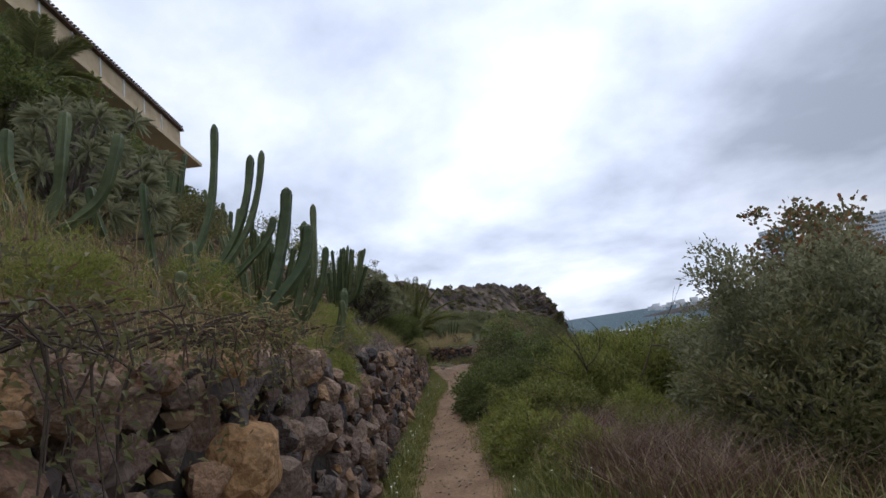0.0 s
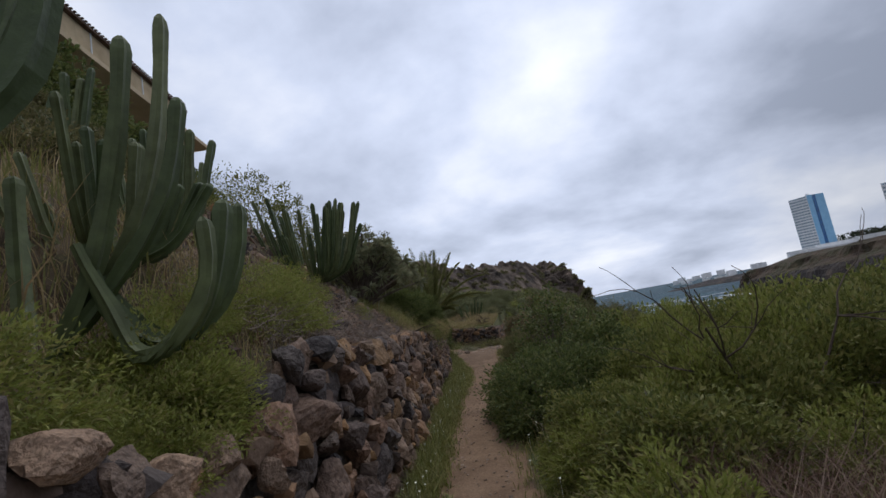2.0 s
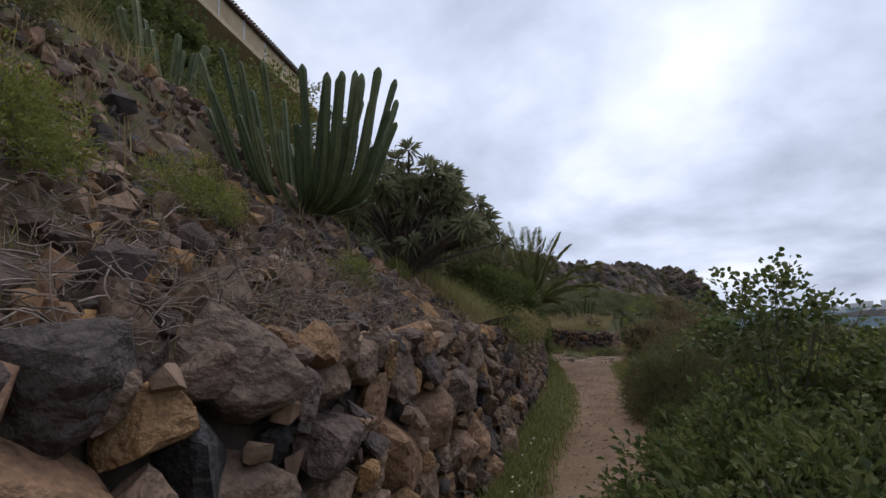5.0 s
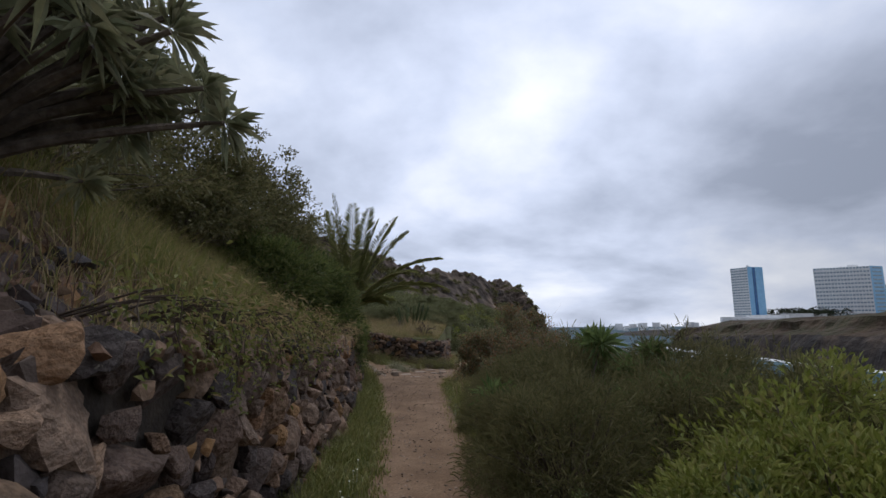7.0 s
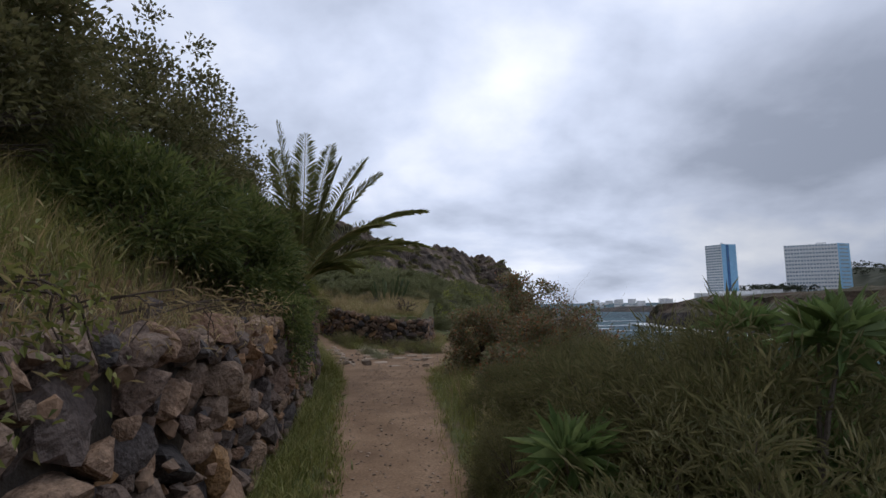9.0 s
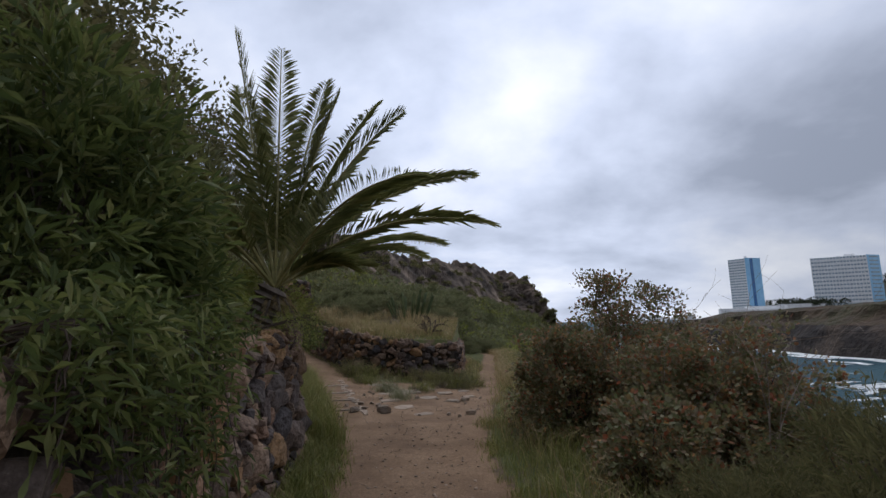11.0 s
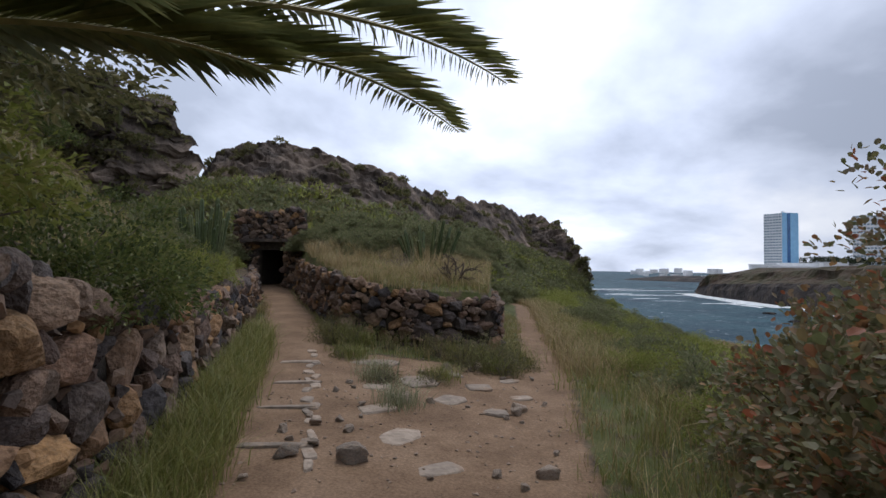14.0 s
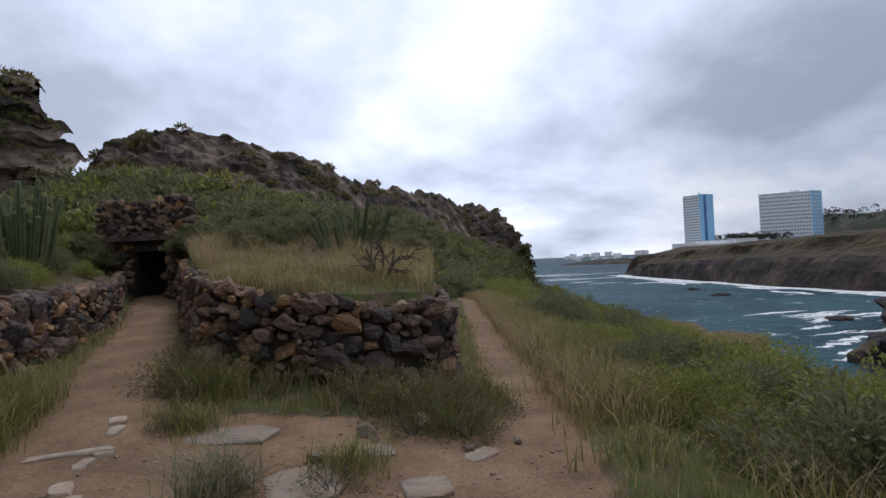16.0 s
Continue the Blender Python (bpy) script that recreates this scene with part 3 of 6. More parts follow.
def build_headland():
    R, F = np.array(RIDGE, float), np.array(FOOT, float)
    s0 = np.linspace(0, 1, len(R))
    s = np.linspace(0, 1, 300)
    R = np.stack([np.interp(s, s0, R[:, k]) for k in range(3)], -1)
    F = np.stack([np.interp(s, s0, F[:, k]) for k in range(3)], -1)
    F[:, 2] -= 0.8
    v = np.linspace(0, 1.5, 150)
    S, V = np.meshgrid(s, v, indexing="ij")
    front = np.clip(V, 0, 1)
    plan = F[:, None, :2] + (R - F)[:, None, :2] * (np.where(V <= 1, V, 1 + (V - 1) * 1.6))[..., None]
    # a gentle scrub slope below, a steep crag above
    prof = np.where(front < 0.72, front * 0.80, 0.576 + (front - 0.72) / 0.28 * 0.424)
    z = F[:, None, 2] + (R - F)[:, None, 2] * prof - np.maximum(V - 1, 0) ** 1.3 * 22
    x, y = plan[..., 0], plan[..., 1]
    crag = np.clip((front - 0.45) * 3, 0.15, 1)
    big = fbm(x * 1.0, y * 0.6 + z * 0.8, 7, 11, 3)
    mid = fbm(x, y * 0.7 + z, 2.4, 12, 4)
    fine = fbm(x * 1.3 + z, y + z * 1.7, 0.9, 13, 3)
    z = z + crag * (0.9 * big * np.clip(1.15 - np.abs(front - 1), 0, 1) + 0.75 * mid + 0.45 * fine) * np.clip(V * 6, 0, 1)
    out = crag * (0.9 * mid + 0.5 * fine)
    y = y - out * np.clip(V * 4, 0, 1)
    x = x + out * 0.5 * np.clip((S - 0.6) * 4, 0, 1)
    n, m = S.shape
    i, j = np.meshgrid(np.arange(n - 1), np.arange(m - 1), indexing="ij")
    a = i * m + j
    tri = np.concatenate([np.stack([a, a + m, a + m + 1], -1).reshape(-1, 3), np.stack([a, a + m + 1, a + 1], -1).reshape(-1, 3)])
    pts = np.stack([x, y, z], -1)
    solid("headland", Geo().add(pts.reshape(-1, 3), tri), M_ROCK, "craggy brown volcanic headland with scrub on its lower slope", "rock", kind="structure")
    BUSH_SPOTS.extend(pts[int(a), int(b)] for a, b in zip(np.random.default_rng(3).uniform(n * 0.10, n * 0.86, 95), np.random.default_rng(4).uniform(0.04, 0.56, 95) / 1.5 * m))
    # scrub on it
    g = Geo()
    r = np.random.default_rng(21)
    for mat_name, count, lo, hi, mat, size in (("pale", 520, 0.02, 0.56, M_HILL, 1.0), ("dark", 330, 0.04, 1.0, M_OLIVE, 0.7), ("soft", 170, 0.02, 0.55, M_LIME, 0.95)):
        g = Geo()
        for _ in range(count):
            a, b = int(r.uniform(0, n)), int(r.uniform(lo, hi) / 1.5 * m)
            c = pts[a, b]
            rad = r.uniform(0.45, 1.25) * size * (1.3 if b < 0.5 * m / 1.5 else 0.65)
            k = 95
            d = unit(r.normal(size=(k, 3)) * np.array([1, 1, 0.8])); d[:, 2] = np.abs(d[:, 2])
            p = c + d * rad * r.uniform(0.7, 1.05, (k, 1)) * np.array([1, 1, 0.75])
            leaves(g, p, d + r.normal(size=(k, 3)) * 0.6, r.uniform(0.18, 0.42, k), r.uniform(0.09, 0.2, k), r=r)
        solid("hillside_scrub", g, mat, "low drought scrub scattered over the rocky slope", "scrub", kind="stuff")


build_headland()


def build_crag():
    """The darker crag above the bank, beside the covered passage."""
    s, v = np.linspace(0, 1, 150), np.linspace(0, 1, 120)
    S, V = np.meshgrid(s, v, indexing="ij")
    z = 1.0 + V * (11.4 + 1.2 * (1 - S))
    edge = np.interp(z, [1.0, 3.5, 6.3, 8.7, 11.4, 12.6], [-18.7, -20.2, -21.4, -22.2, -23.0, -24.2])
    x = -38 + S * (edge + 38)
    y = 45.0 + V * 1.8 + 5.0 * np.clip((S - 0.86) / 0.14, 0, 1) ** 2
    rough = fbm(x * 0.9 + z * 0.5, z * 0.75 - x * 0.3, 2.8, 31, 5) + 0.6 * fbm(x * 1.4, z * 1.9, 1.1, 33, 4)
    y = y - 3.6 * rough
    x = x + 0.45 * rough * S
    z = z + 1.6 * fbm(x, y, 1.6, 35, 4) * V
    n, m = S.shape
    pts = np.stack([x, y, z], -1)
    back = np.stack([x[:, -1] - 7, y[:, -1] + 8, z[:, -1] - 3], -1)[:, None]
    pts = np.concatenate([pts, back], 1)
    m += 1
    i, j = np.meshgrid(np.arange(n - 1), np.arange(m - 1), indexing="ij")
    a = i * m + j
    tri = np.concatenate([np.stack([a, a + m, a + m + 1], -1).reshape(-1, 3), np.stack([a, a + m + 1, a + 1], -1).reshape(-1, 3)])
    solid("crag", Geo().add(pts.reshape(-1, 3), tri), M_ROCK, "dark overhanging crag above the grassy bank", "rock", kind="structure")
    r = np.random.default_rng(5)
    g = Geo()
    for _ in range(330):
        c = pts[int(r.uniform(n * 0.4, n * 0.98)), int(m - 2 - abs(r.normal()) * 34) % m]
        k = 80
        d = unit(r.normal(size=(k, 3))); d[:, 2] = np.abs(d[:, 2])
        leaves(g, c + d * r.uniform(0.3, 0.8) * np.array([1, 1, 0.7]), d + r.normal(size=(k, 3)) * 0.5, r.uniform(0.15, 0.35, k), 0.12, r=r)
    solid("crag_scrub", g, M_OLIVE, "dry scrub growing on top of the dark crag", "scrub", kind="stuff")


build_crag()


# ---- far shore ----
def build_far_shore():
    foot = np.array([(204, 600), (200, 566), (205, 432), (208, 348), (218, 290), (228, 258), (225, 200), (262, 120), (320, 20), (420, -150)], float)
    edge_z = np.array([-19, -3, 4.5, 7.5, 9.0, 8.0, 6.0, 6, 8, 10], float)
    inland = np.array([10, 14, 34, 42, 48, 52, 60, 60, 60, 60], float)
    s0 = np.linspace(0, 1, len(foot))
    s = np.linspace(0, 1, 260)
    fx, fy = np.interp(s, s0, foot[:, 0]), np.interp(s, s0, foot[:, 1])
    ez, inl = np.interp(s, s0, edge_z), np.interp(s, s0, inland)
    v = np.array([0, 0.08, 0.16, 0.24, 0.32, 0.40, 0.48, 0.56, 0.64, 0.72, 0.80, 0.9, 1.0, 1.6, 3, 6, 12, 20])
    S, V = np.meshgrid(np.arange(len(s)), v, indexing="ij")
    off = np.where(V <= 1, V * inl[S], inl[S] + (V - 1) * 40)
    prof = np.interp(V, [0, 0.08, 0.20, 0.40, 0.6, 0.72, 1.0, 20], [0, 0.34, 0.56, 0.64, 0.76, 0.92, 1.0, 1.0])
    z = SEA - 1 + (ez[S] - SEA + 1) * prof + np.where(V > 1, (V - 1) * 0.8, 0)
    z = np.where(V >= 3, np.maximum(z, 5.0), np.where(V >= 1.6, np.maximum(z, -4.0), z))
    x = fx[S] + off * 0.93
    y = fy[S] + off * 0.36
    ru = fbm(fy[S] + fx[S] * 0.5 + V * 20, z * 2, 22, 41, 5)
    x = x + ru * 9 * np.clip(V * 8, 0.3, 1)
    z = z + np.clip(V * 5, 0, 1) * np.clip(2 - V, 0.2, 1) * 2.0 * fbm(x, y, 16, 42, 4)
    n, m = S.shape
    i, j = np.meshgrid(np.arange(n - 1), np.arange(m - 1), indexing="ij")
    a = i * m + j
    tri = np.concatenate([np.stack([a, a + m, a + m + 1], -1).reshape(-1, 3), np.stack([a, a + m + 1, a + 1], -1).reshape(-1, 3)])
    pts = np.stack([x, y, z], -1).reshape(-1, 3)
    low = (tri % m).max(1) <= 3
    solid("far_cliff", Geo().add(pts, tri[low]), M_BLACK, "black wet sea cliff across the bay", "cliff", kind="structure")
    solid("cliff_top", Geo().add(pts, tri[~low]), M_TERRACE, "brown terraced slope on top of the sea cliff across the bay", "cliff", kind="structure")
    # surf along its foot
    r = np.random.default_rng(4)
    g = Geo()
    t = np.linspace(0, 1, 700)
    bx, by = np.interp(t, s0, foot[:, 0]), np.interp(t, s0, foot[:, 1])
    for lane, width, share in ((-1.5, 12.0, 0.97), (-14.0, 5.5, 0.5), (-28, 3.5, 0.32), (-44, 2.5, 0.22)):
        wob = fbm(t * 900, t * 0 + lane, 40, 51, 4)
        keep = fbm(t * 900, t * 0 + lane * 3, 60, 52, 4) > (0.5 - share) * 1.4
        w = width * (0.5 + 0.8 * np.abs(fbm(t * 900, t * 0 + lane, 16, 53, 3)))
        zz = SEA + 0.25 + 0.9 * np.abs(wob)
        cx = bx + lane + wob * 5
        v4 = np.stack([np.stack([cx - w, by, np.full_like(cx, SEA + 0.06)], -1), np.stack([cx, by, zz], -1), np.stack([cx + w * 0.8, by, np.full_like(cx, SEA + 0.06)], -1)], 1).reshape(-1, 3)
        k = np.nonzero(keep[:-1])[0] * 3
        tri = np.concatenate([np.stack([k, k + 1, k + 4], -1), np.stack([k, k + 4, k + 3], -1), np.stack([k + 1, k + 2, k + 5], -1), np.stack([k + 1, k + 5, k + 4], -1)])
        g.add(v4, tri)
    # breakers at the point and in the cove
    for cx, cy, ln, k in ((165, 545, 60, 5), (150, 470, 45, 4), (140, 205, 34, 9), (118, 172, 26, 8), (150, 640, 120, 4), (95, 130, 18, 7)):
        for q in range(k):
            x0, y0 = cx + r.normal() * ln * 0.4, cy + r.normal() * ln * 0.35
            tt = np.linspace(-1, 1, 24)
            px = x0 + tt * ln * r.uniform(0.25, 0.5)
            py = y0 + tt * ln * 0.12 + fbm(tt * 30, tt * 0 + q, 6, 60 + q, 3) * 2.2
            w = (1 - tt ** 2) * r.uniform(0.8, 2.6) * (0.6 + 0.6 * np.abs(fbm(tt * 40, tt * 0, 4, 70 + q, 3)))
            v4 = np.stack([np.stack([px, py - w, np.full_like(px, SEA + 0.05)], -1), np.stack([px, py, SEA + 0.1 + w * 0.22], -1), np.stack([px, py + w, np.full_like(px, SEA + 0.05)], -1)], 1).reshape(-1, 3)
            kk = np.arange(23) * 3
            g.add(v4, np.concatenate([np.stack([kk, kk + 3, kk + 4], -1), np.stack([kk, kk + 4, kk + 1], -1), np.stack([kk + 1, kk + 4, kk + 5], -1), np.stack([kk + 1, kk + 5, kk + 2], -1)]))
    solid("surf", g, M_FOAM, "white surf breaking along the foot of the cliffs", "surf", kind="stuff")


build_far_shore()


def hull(points):
    bm = bmesh.new()
    for p in points:
        bm.verts.new(p)
    res = bmesh.ops.convex_hull(bm, input=bm.verts)
    junk = [e for e in res["geom_unused"] + res["geom_interior"] if isinstance(e, bmesh.types.BMVert)]
    bmesh.ops.delete(bm, geom=list(set(junk)), context="VERTS")
    bmesh.ops.triangulate(bm, faces=bm.faces)
    bm.verts.index_update()
    v = np.array([w.co[:] for w in bm.verts])
    f = np.array([[w.index for w in q.verts] for q in bm.faces])
    bm.free()
    return v, f


def stone_shape(r, count=13):
    p = unit(r.normal(size=(count, 3)))
    p = np.sign(p) * np.abs(p) ** 0.66
    return hull(p * r.uniform(0.86, 1.16, (count, 1)))


def rough_stone(shape, seed):
    """The same stone with a broken, uneven skin."""
    v, f = shape
    bm = bmesh.new()
    bmesh.ops.create_icosphere(bm, subdivisions=3, radius=1.0)
    d = unit(np.array([w.co[:] for w in bm.verts]))
    tri = np.array([[w.index for w in q.verts] for q in bm.faces])
    bm.free()
    nrm = unit(np.cross(v[f[:, 1]] - v[f[:, 0]], v[f[:, 2]] - v[f[:, 0]]))
    off = (nrm * v[f[:, 0]]).sum(1)
    nrm, off = nrm * np.sign(off)[:, None], np.abs(off)
    dot = d @ nrm.T
    reach = np.where(dot > 0.05, off[None] / np.maximum(dot, 0.05), 9.0).min(1)
    rough = fbm(d[:, 0] * 2 + d[:, 2] * 1.3 + seed * 3, d[:, 1] * 2 - d[:, 2] * 1.1, 0.75, seed, 4)
    return d * (np.minimum(reach, 1.45) * (1 + 0.075 * rough))[:, None], tri


SHAPES = [stone_shape(np.random.default_rng(100 + k)) for k in range(26)]
STONE_MESH = [Geo().add(*rough_stone(s, k)).mesh("stone", M_STONE) for k, s in enumerate(SHAPES)]


def sea_rock(at, size, seed):
    r = np.random.default_rng(seed)
    bm = bmesh.new()
    bmesh.ops.create_icosphere(bm, subdivisions=4, radius=1.0)
    v = np.array([w.co[:] for w in bm.verts])
    f = np.array([[w.index for w in q.verts] for q in bm.faces])
    bm.free()
    d = 1 + 0.55 * fbm(v[:, 0] + v[:, 2] * 0.7 + seed, v[:, 1] - v[:, 2] * 0.5, 0.7, seed, 5)
    v = v * d[:, None] * np.array(size)
    v[:, 2] = np.where(v[:, 2] > size[2] * 0.4, size[2] * 0.4 + (v[:, 2] - size[2] * 0.4) * 0.45, v[:, 2])
    solid("sea_rock", Geo().add(v, f), M_BLACK, "black wet rock standing in the surf", "rock", at, group="rocks in the surf")


sea_rock((104, 124, SEA), (24, 16, 15), 3)
sea_rock((150, 165, SEA), (28, 18, 17), 4)
sea_rock((134, 196, SEA), (4, 3, 2), 5)
sea_rock((150, 300, SEA), (5, 3, 2.2), 6)
sea_rock((160, 350, SEA), (4, 3, 1.8), 8)


def outcrop(x, y, z, size, seed):
    """A rocky knob on the edge of the seaward slope with a cap of dry grass."""
    r = np.random.default_rng(seed)
    bm = bmesh.new()
    bmesh.ops.create_icosphere(bm, subdivisions=4, radius=1.0)
    v = np.array([w.co[:] for w in bm.verts])
    f = np.array([[w.index for w in q.verts] for q in bm.faces])
    bm.free()
    v = v * (1 + 0.45 * fbm(v[:, 0] + v[:, 2] * 0.7 + seed, v[:, 1] - v[:, 2] * 0.5, 0.6, seed, 5))[:, None] * np.array(size)
    v[:, 2] = np.minimum(v[:, 2], size[2] * (0.55 + 0.08 * fbm(v[:, 0], v[:, 1], 0.6, seed, 3)))
    base = thing("rock_outcrop", "brown rock knob capped with dry grass above the sea", "rock", (x, y, z))
    part("rock", Geo().add(v, f), M_ROCK, base)
    k = 2600
    a, q = r.uniform(0, 2 * np.pi, k), r.uniform(0, 1, k) ** 0.5 * 0.8
    g = Geo()
    blades(g, np.c_[np.cos(a) * q * size[0], np.sin(a) * q * size[1], np.full(k, size[2] * 0.5)], r.normal(size=(k, 3)) * np.array([0.5, 0.5, 0]), r.uniform(0.2, 0.55, k), np.full(k, 0.03))
    part("grass_cap", g, M_DRY, base)


outcrop(14.4, 53.0, -5.2, (2.6, 2.4, 2.6), 3)
outcrop(13.2, 58.0, -5.0, (2.4, 2.4, 2.3), 7)


# ---- buildings ----
def prism(g, ring, z0, z1):
    k = len(ring)
    v = [(x, y, z0) for x, y in ring] + [(x, y, z1) for x, y in ring]
    f = []
    for i in range(k):
        j = (i + 1) % k
        f += [(i, j, j + k), (i, j + k, i + k)]
    f += [(k, k + i, k + i + 1) for i in range(1, k - 1)] + [(0, i + 1, i) for i in range(1, k - 1)]
    g.add(v, f)


def along(a, b, s, out):
    """Point at share s from a to b, moved out metres to the right of that line."""
    a, b = np.array(a, float), np.array(b, float)
    d = (b - a) / np.linalg.norm(b - a)
    return tuple(a + (b - a) * s + np.array([d[1], -d[0]]) * out)


def tower_block(name, label, left, corner, right, z0, z1, floors, bays, side_mat, strip=False, wall_mat=None):
    wall_mat = wall_mat or M_WHITE
    at = (corner[0], corner[1], z0)
    base = thing(name, label, "building", at)
    c = np.array(corner, float)
    L, R, C = np.array(left, float) - c, np.array(right, float) - c, np.zeros(2)
    B = L + R
    g = Geo(); prism(g, [C, R, B, L], 0, z1 - z0); part("wall", g, wall_mat, base)
    g = Geo(); prism(g, [along(C, R, 0.0, 0.3), along(C, R, 1.0, 0.3), along(C, R, 1.0, 0.02), along(C, R, 0.0, 0.02)], 0, z1 - z0 + 0.6)
    side = part("side_panel", g, side_mat, base, "pale blue end wall" if side_mat is M_BLUE else "")
    if strip:
        g = Geo(); prism(g, [along(C, R, 0.30, 0.7), along(C, R, 0.48, 0.7), along(C, R, 0.48, 0.32), along(C, R, 0.30, 0.32)], 0, z1 - z0)
        part("glazed_strip", g, M_DBLUE, side, "deep blue glazed strip")
    h = (z1 - z0) / floors
    for k in range(floors):
        g = Geo(); prism(g, [along(L, C, 0.01, 0.5), along(L, C, 0.99, 0.5), along(L, C, 0.99, 0.02), along(L, C, 0.01, 0.02)], k * h + 0.52 * h, k * h + 0.95 * h)
        part("window_band", g, M_GLASS, base)
        g = Geo(); prism(g, [along(L, C, 0, 1.0), along(L, C, 1, 1.0), along(L, C, 1, 0.03), along(L, C, 0, 0.03)], k * h, k * h + 0.5 * h)
        part("balcony", g, wall_mat, base)
        if not strip:
            g = Geo(); prism(g, [along(C, R, 0.15, 0.5), along(C, R, 0.85, 0.5), along(C, R, 0.85, 0.32), along(C, R, 0.15, 0.32)], k * h + 0.45 * h, k * h + 0.8 * h)
            part("window", g, M_GLASS, base)
    for k in range(bays + 1):
        s = k / bays
        g = Geo(); prism(g, [along(L, C, s * 0.985, 0.9), along(L, C, s * 0.985 + 0.014, 0.9), along(L, C, s * 0.985 + 0.012, 0.04), along(L, C, s * 0.985, 0.04)], 0, z1 - z0)
        part("divider", g, wall_mat, base)
    for s0, s1, up in ((0.3, 0.5, 3.2), (0.62, 0.7, 2.0)):
        g = Geo(); prism(g, [tuple(B * s0), tuple(B * s0 + R * 0.2), tuple(B * s1 + R * 0.2), tuple(B * s1)], z1 - z0, z1 - z0 + up)
        part("roof_hut", g, wall_mat, base)
    return base


tower_block("apartment_tower", "slim white high-rise tower with a sky-blue end wall", (309, 664), (321, 648), (342.5, 655), 3, 70, 20, 6, M_BLUE, strip=True)
tower_block("hotel_building", "wide white hotel slab with rows of balconies and a blue end", (444, 723), (500, 700), (523, 710), 3, 74.5, 14, 17, M_BLUE)
tower_block("apartment_block", "beige apartment block on the wooded rise behind the bay", (553, 612), (594, 598), (642, 622), 12, 92, 16, 9, M_SOIL_SIDE, wall_mat=M_SOIL_SIDE)


def low_house(at, w, d, h, turn, mat=None):
    g = Geo(); prism(g, [(-w / 2, -d / 2), (w / 2, -d / 2), (w / 2, d / 2), (-w / 2, d / 2)], 0, h)
    prism(g, [(-w / 2 - 0.3, -d / 2 - 0.3), (w / 2 + 0.3, -d / 2 - 0.3), (w / 2 + 0.3, d / 2 + 0.3), (-w / 2 - 0.3, d / 2 + 0.3)], h, h + 0.5)
    for q in range(max(1, int(w / 5))):
        x = -w / 2 + (q + 0.5) * w / max(1, int(w / 5))
        prism(g, [(x - 1, -d / 2 - 0.12), (x + 1, -d / 2 - 0.12), (x + 1, -d / 2 - 0.02), (x - 1, -d / 2 - 0.02)], h * 0.3, h * 0.75)
    ob = solid("house", g, mat or M_WHITE, "small white flat-roofed house near the far shore", "house", at, group="houses on the far shore")
    ob.rotation_euler[2] = radians(turn)


r0 = np.random.default_rng(77)
for k, (x, y, z, w) in enumerate(((300, 640, 5, 34), (330, 632, 6, 40), (368, 640, 6.5, 30), (318, 622, 3, 46), (396, 655, 7, 24), (352, 612, 5, 18))):
    low_house((x, y, z - 2), w, 12, 5.5 + k % 3, -12)
for k in range(46):
    s = k / 45
    low_house((370 + s * 260 + r0.normal() * 12, 1500 - s * 480 + r0.normal() * 40, SEA + 6 + r0.uniform(0, 12)), r0.uniform(9, 20), 12, r0.uniform(5, 13), r0.uniform(-30, 10))
# low land under the distant town, and the wooded rise
for name, label, cx, cy, rx, ry, z0, h, mat, kind in (("far_land", "low dark land under the distant town", 560, 1290, 300, 210, SEA - 6, 17, M_BLACK, "structure"),
                                                     ("wooded_rise", "dark wooded rise behind the hotels", 720, 800, 230, 120, -2, 48, M_WOODS, "structure")):
    u, w = np.meshgrid(np.linspace(0, 2 * np.pi, 90), np.linspace(0, 1, 24), indexing="ij")
    rr = 1 - w
    x, y = cx + np.cos(u) * rx * rr, cy + np.sin(u) * ry * rr
    z = z0 + h * np.clip(w * 2.2, 0, 1) ** 0.7 + fbm(x, y, 40, 81, 4) * h * 0.10 * np.clip(w * 4, 0, 1)
    n_, m_ = u.shape
    i, j = np.meshgrid(np.arange(n_ - 1), np.arange(m_ - 1), indexing="ij")
    a = i * m_ + j
    solid(name, Geo().add(np.stack([x, y, z], -1).reshape(-1, 3), np.concatenate([np.stack([a, a + m_, a + m_ + 1], -1).reshape(-1, 3), np.stack([a, a + m_ + 1, a + 1], -1).reshape(-1, 3)])), mat, label, "land", kind=kind)
g = Geo()
for k in range(240):
    c = np.array([r0.uniform(530, 900), r0.uniform(700, 790), r0.uniform(30, 48)]) if k < 170 else np.array([r0.uniform(352, 430), r0.uniform(640, 690), 8 + r0.uniform(0, 5)])
    d = unit(r0.normal(size=(60, 3))); d[:, 2] = np.abs(d[:, 2])
    leaves(g, c + d * r0.uniform(3, 6.5) * np.array([1, 1, 1.1]), d + r0.normal(size=(60, 3)) * 0.5, r0.uniform(1.2, 3.0, 60), 1.1, r=r0)
solid("distant_trees", g, M_WOODS, "dark trees round the hotels across the bay", "trees", kind="stuff")


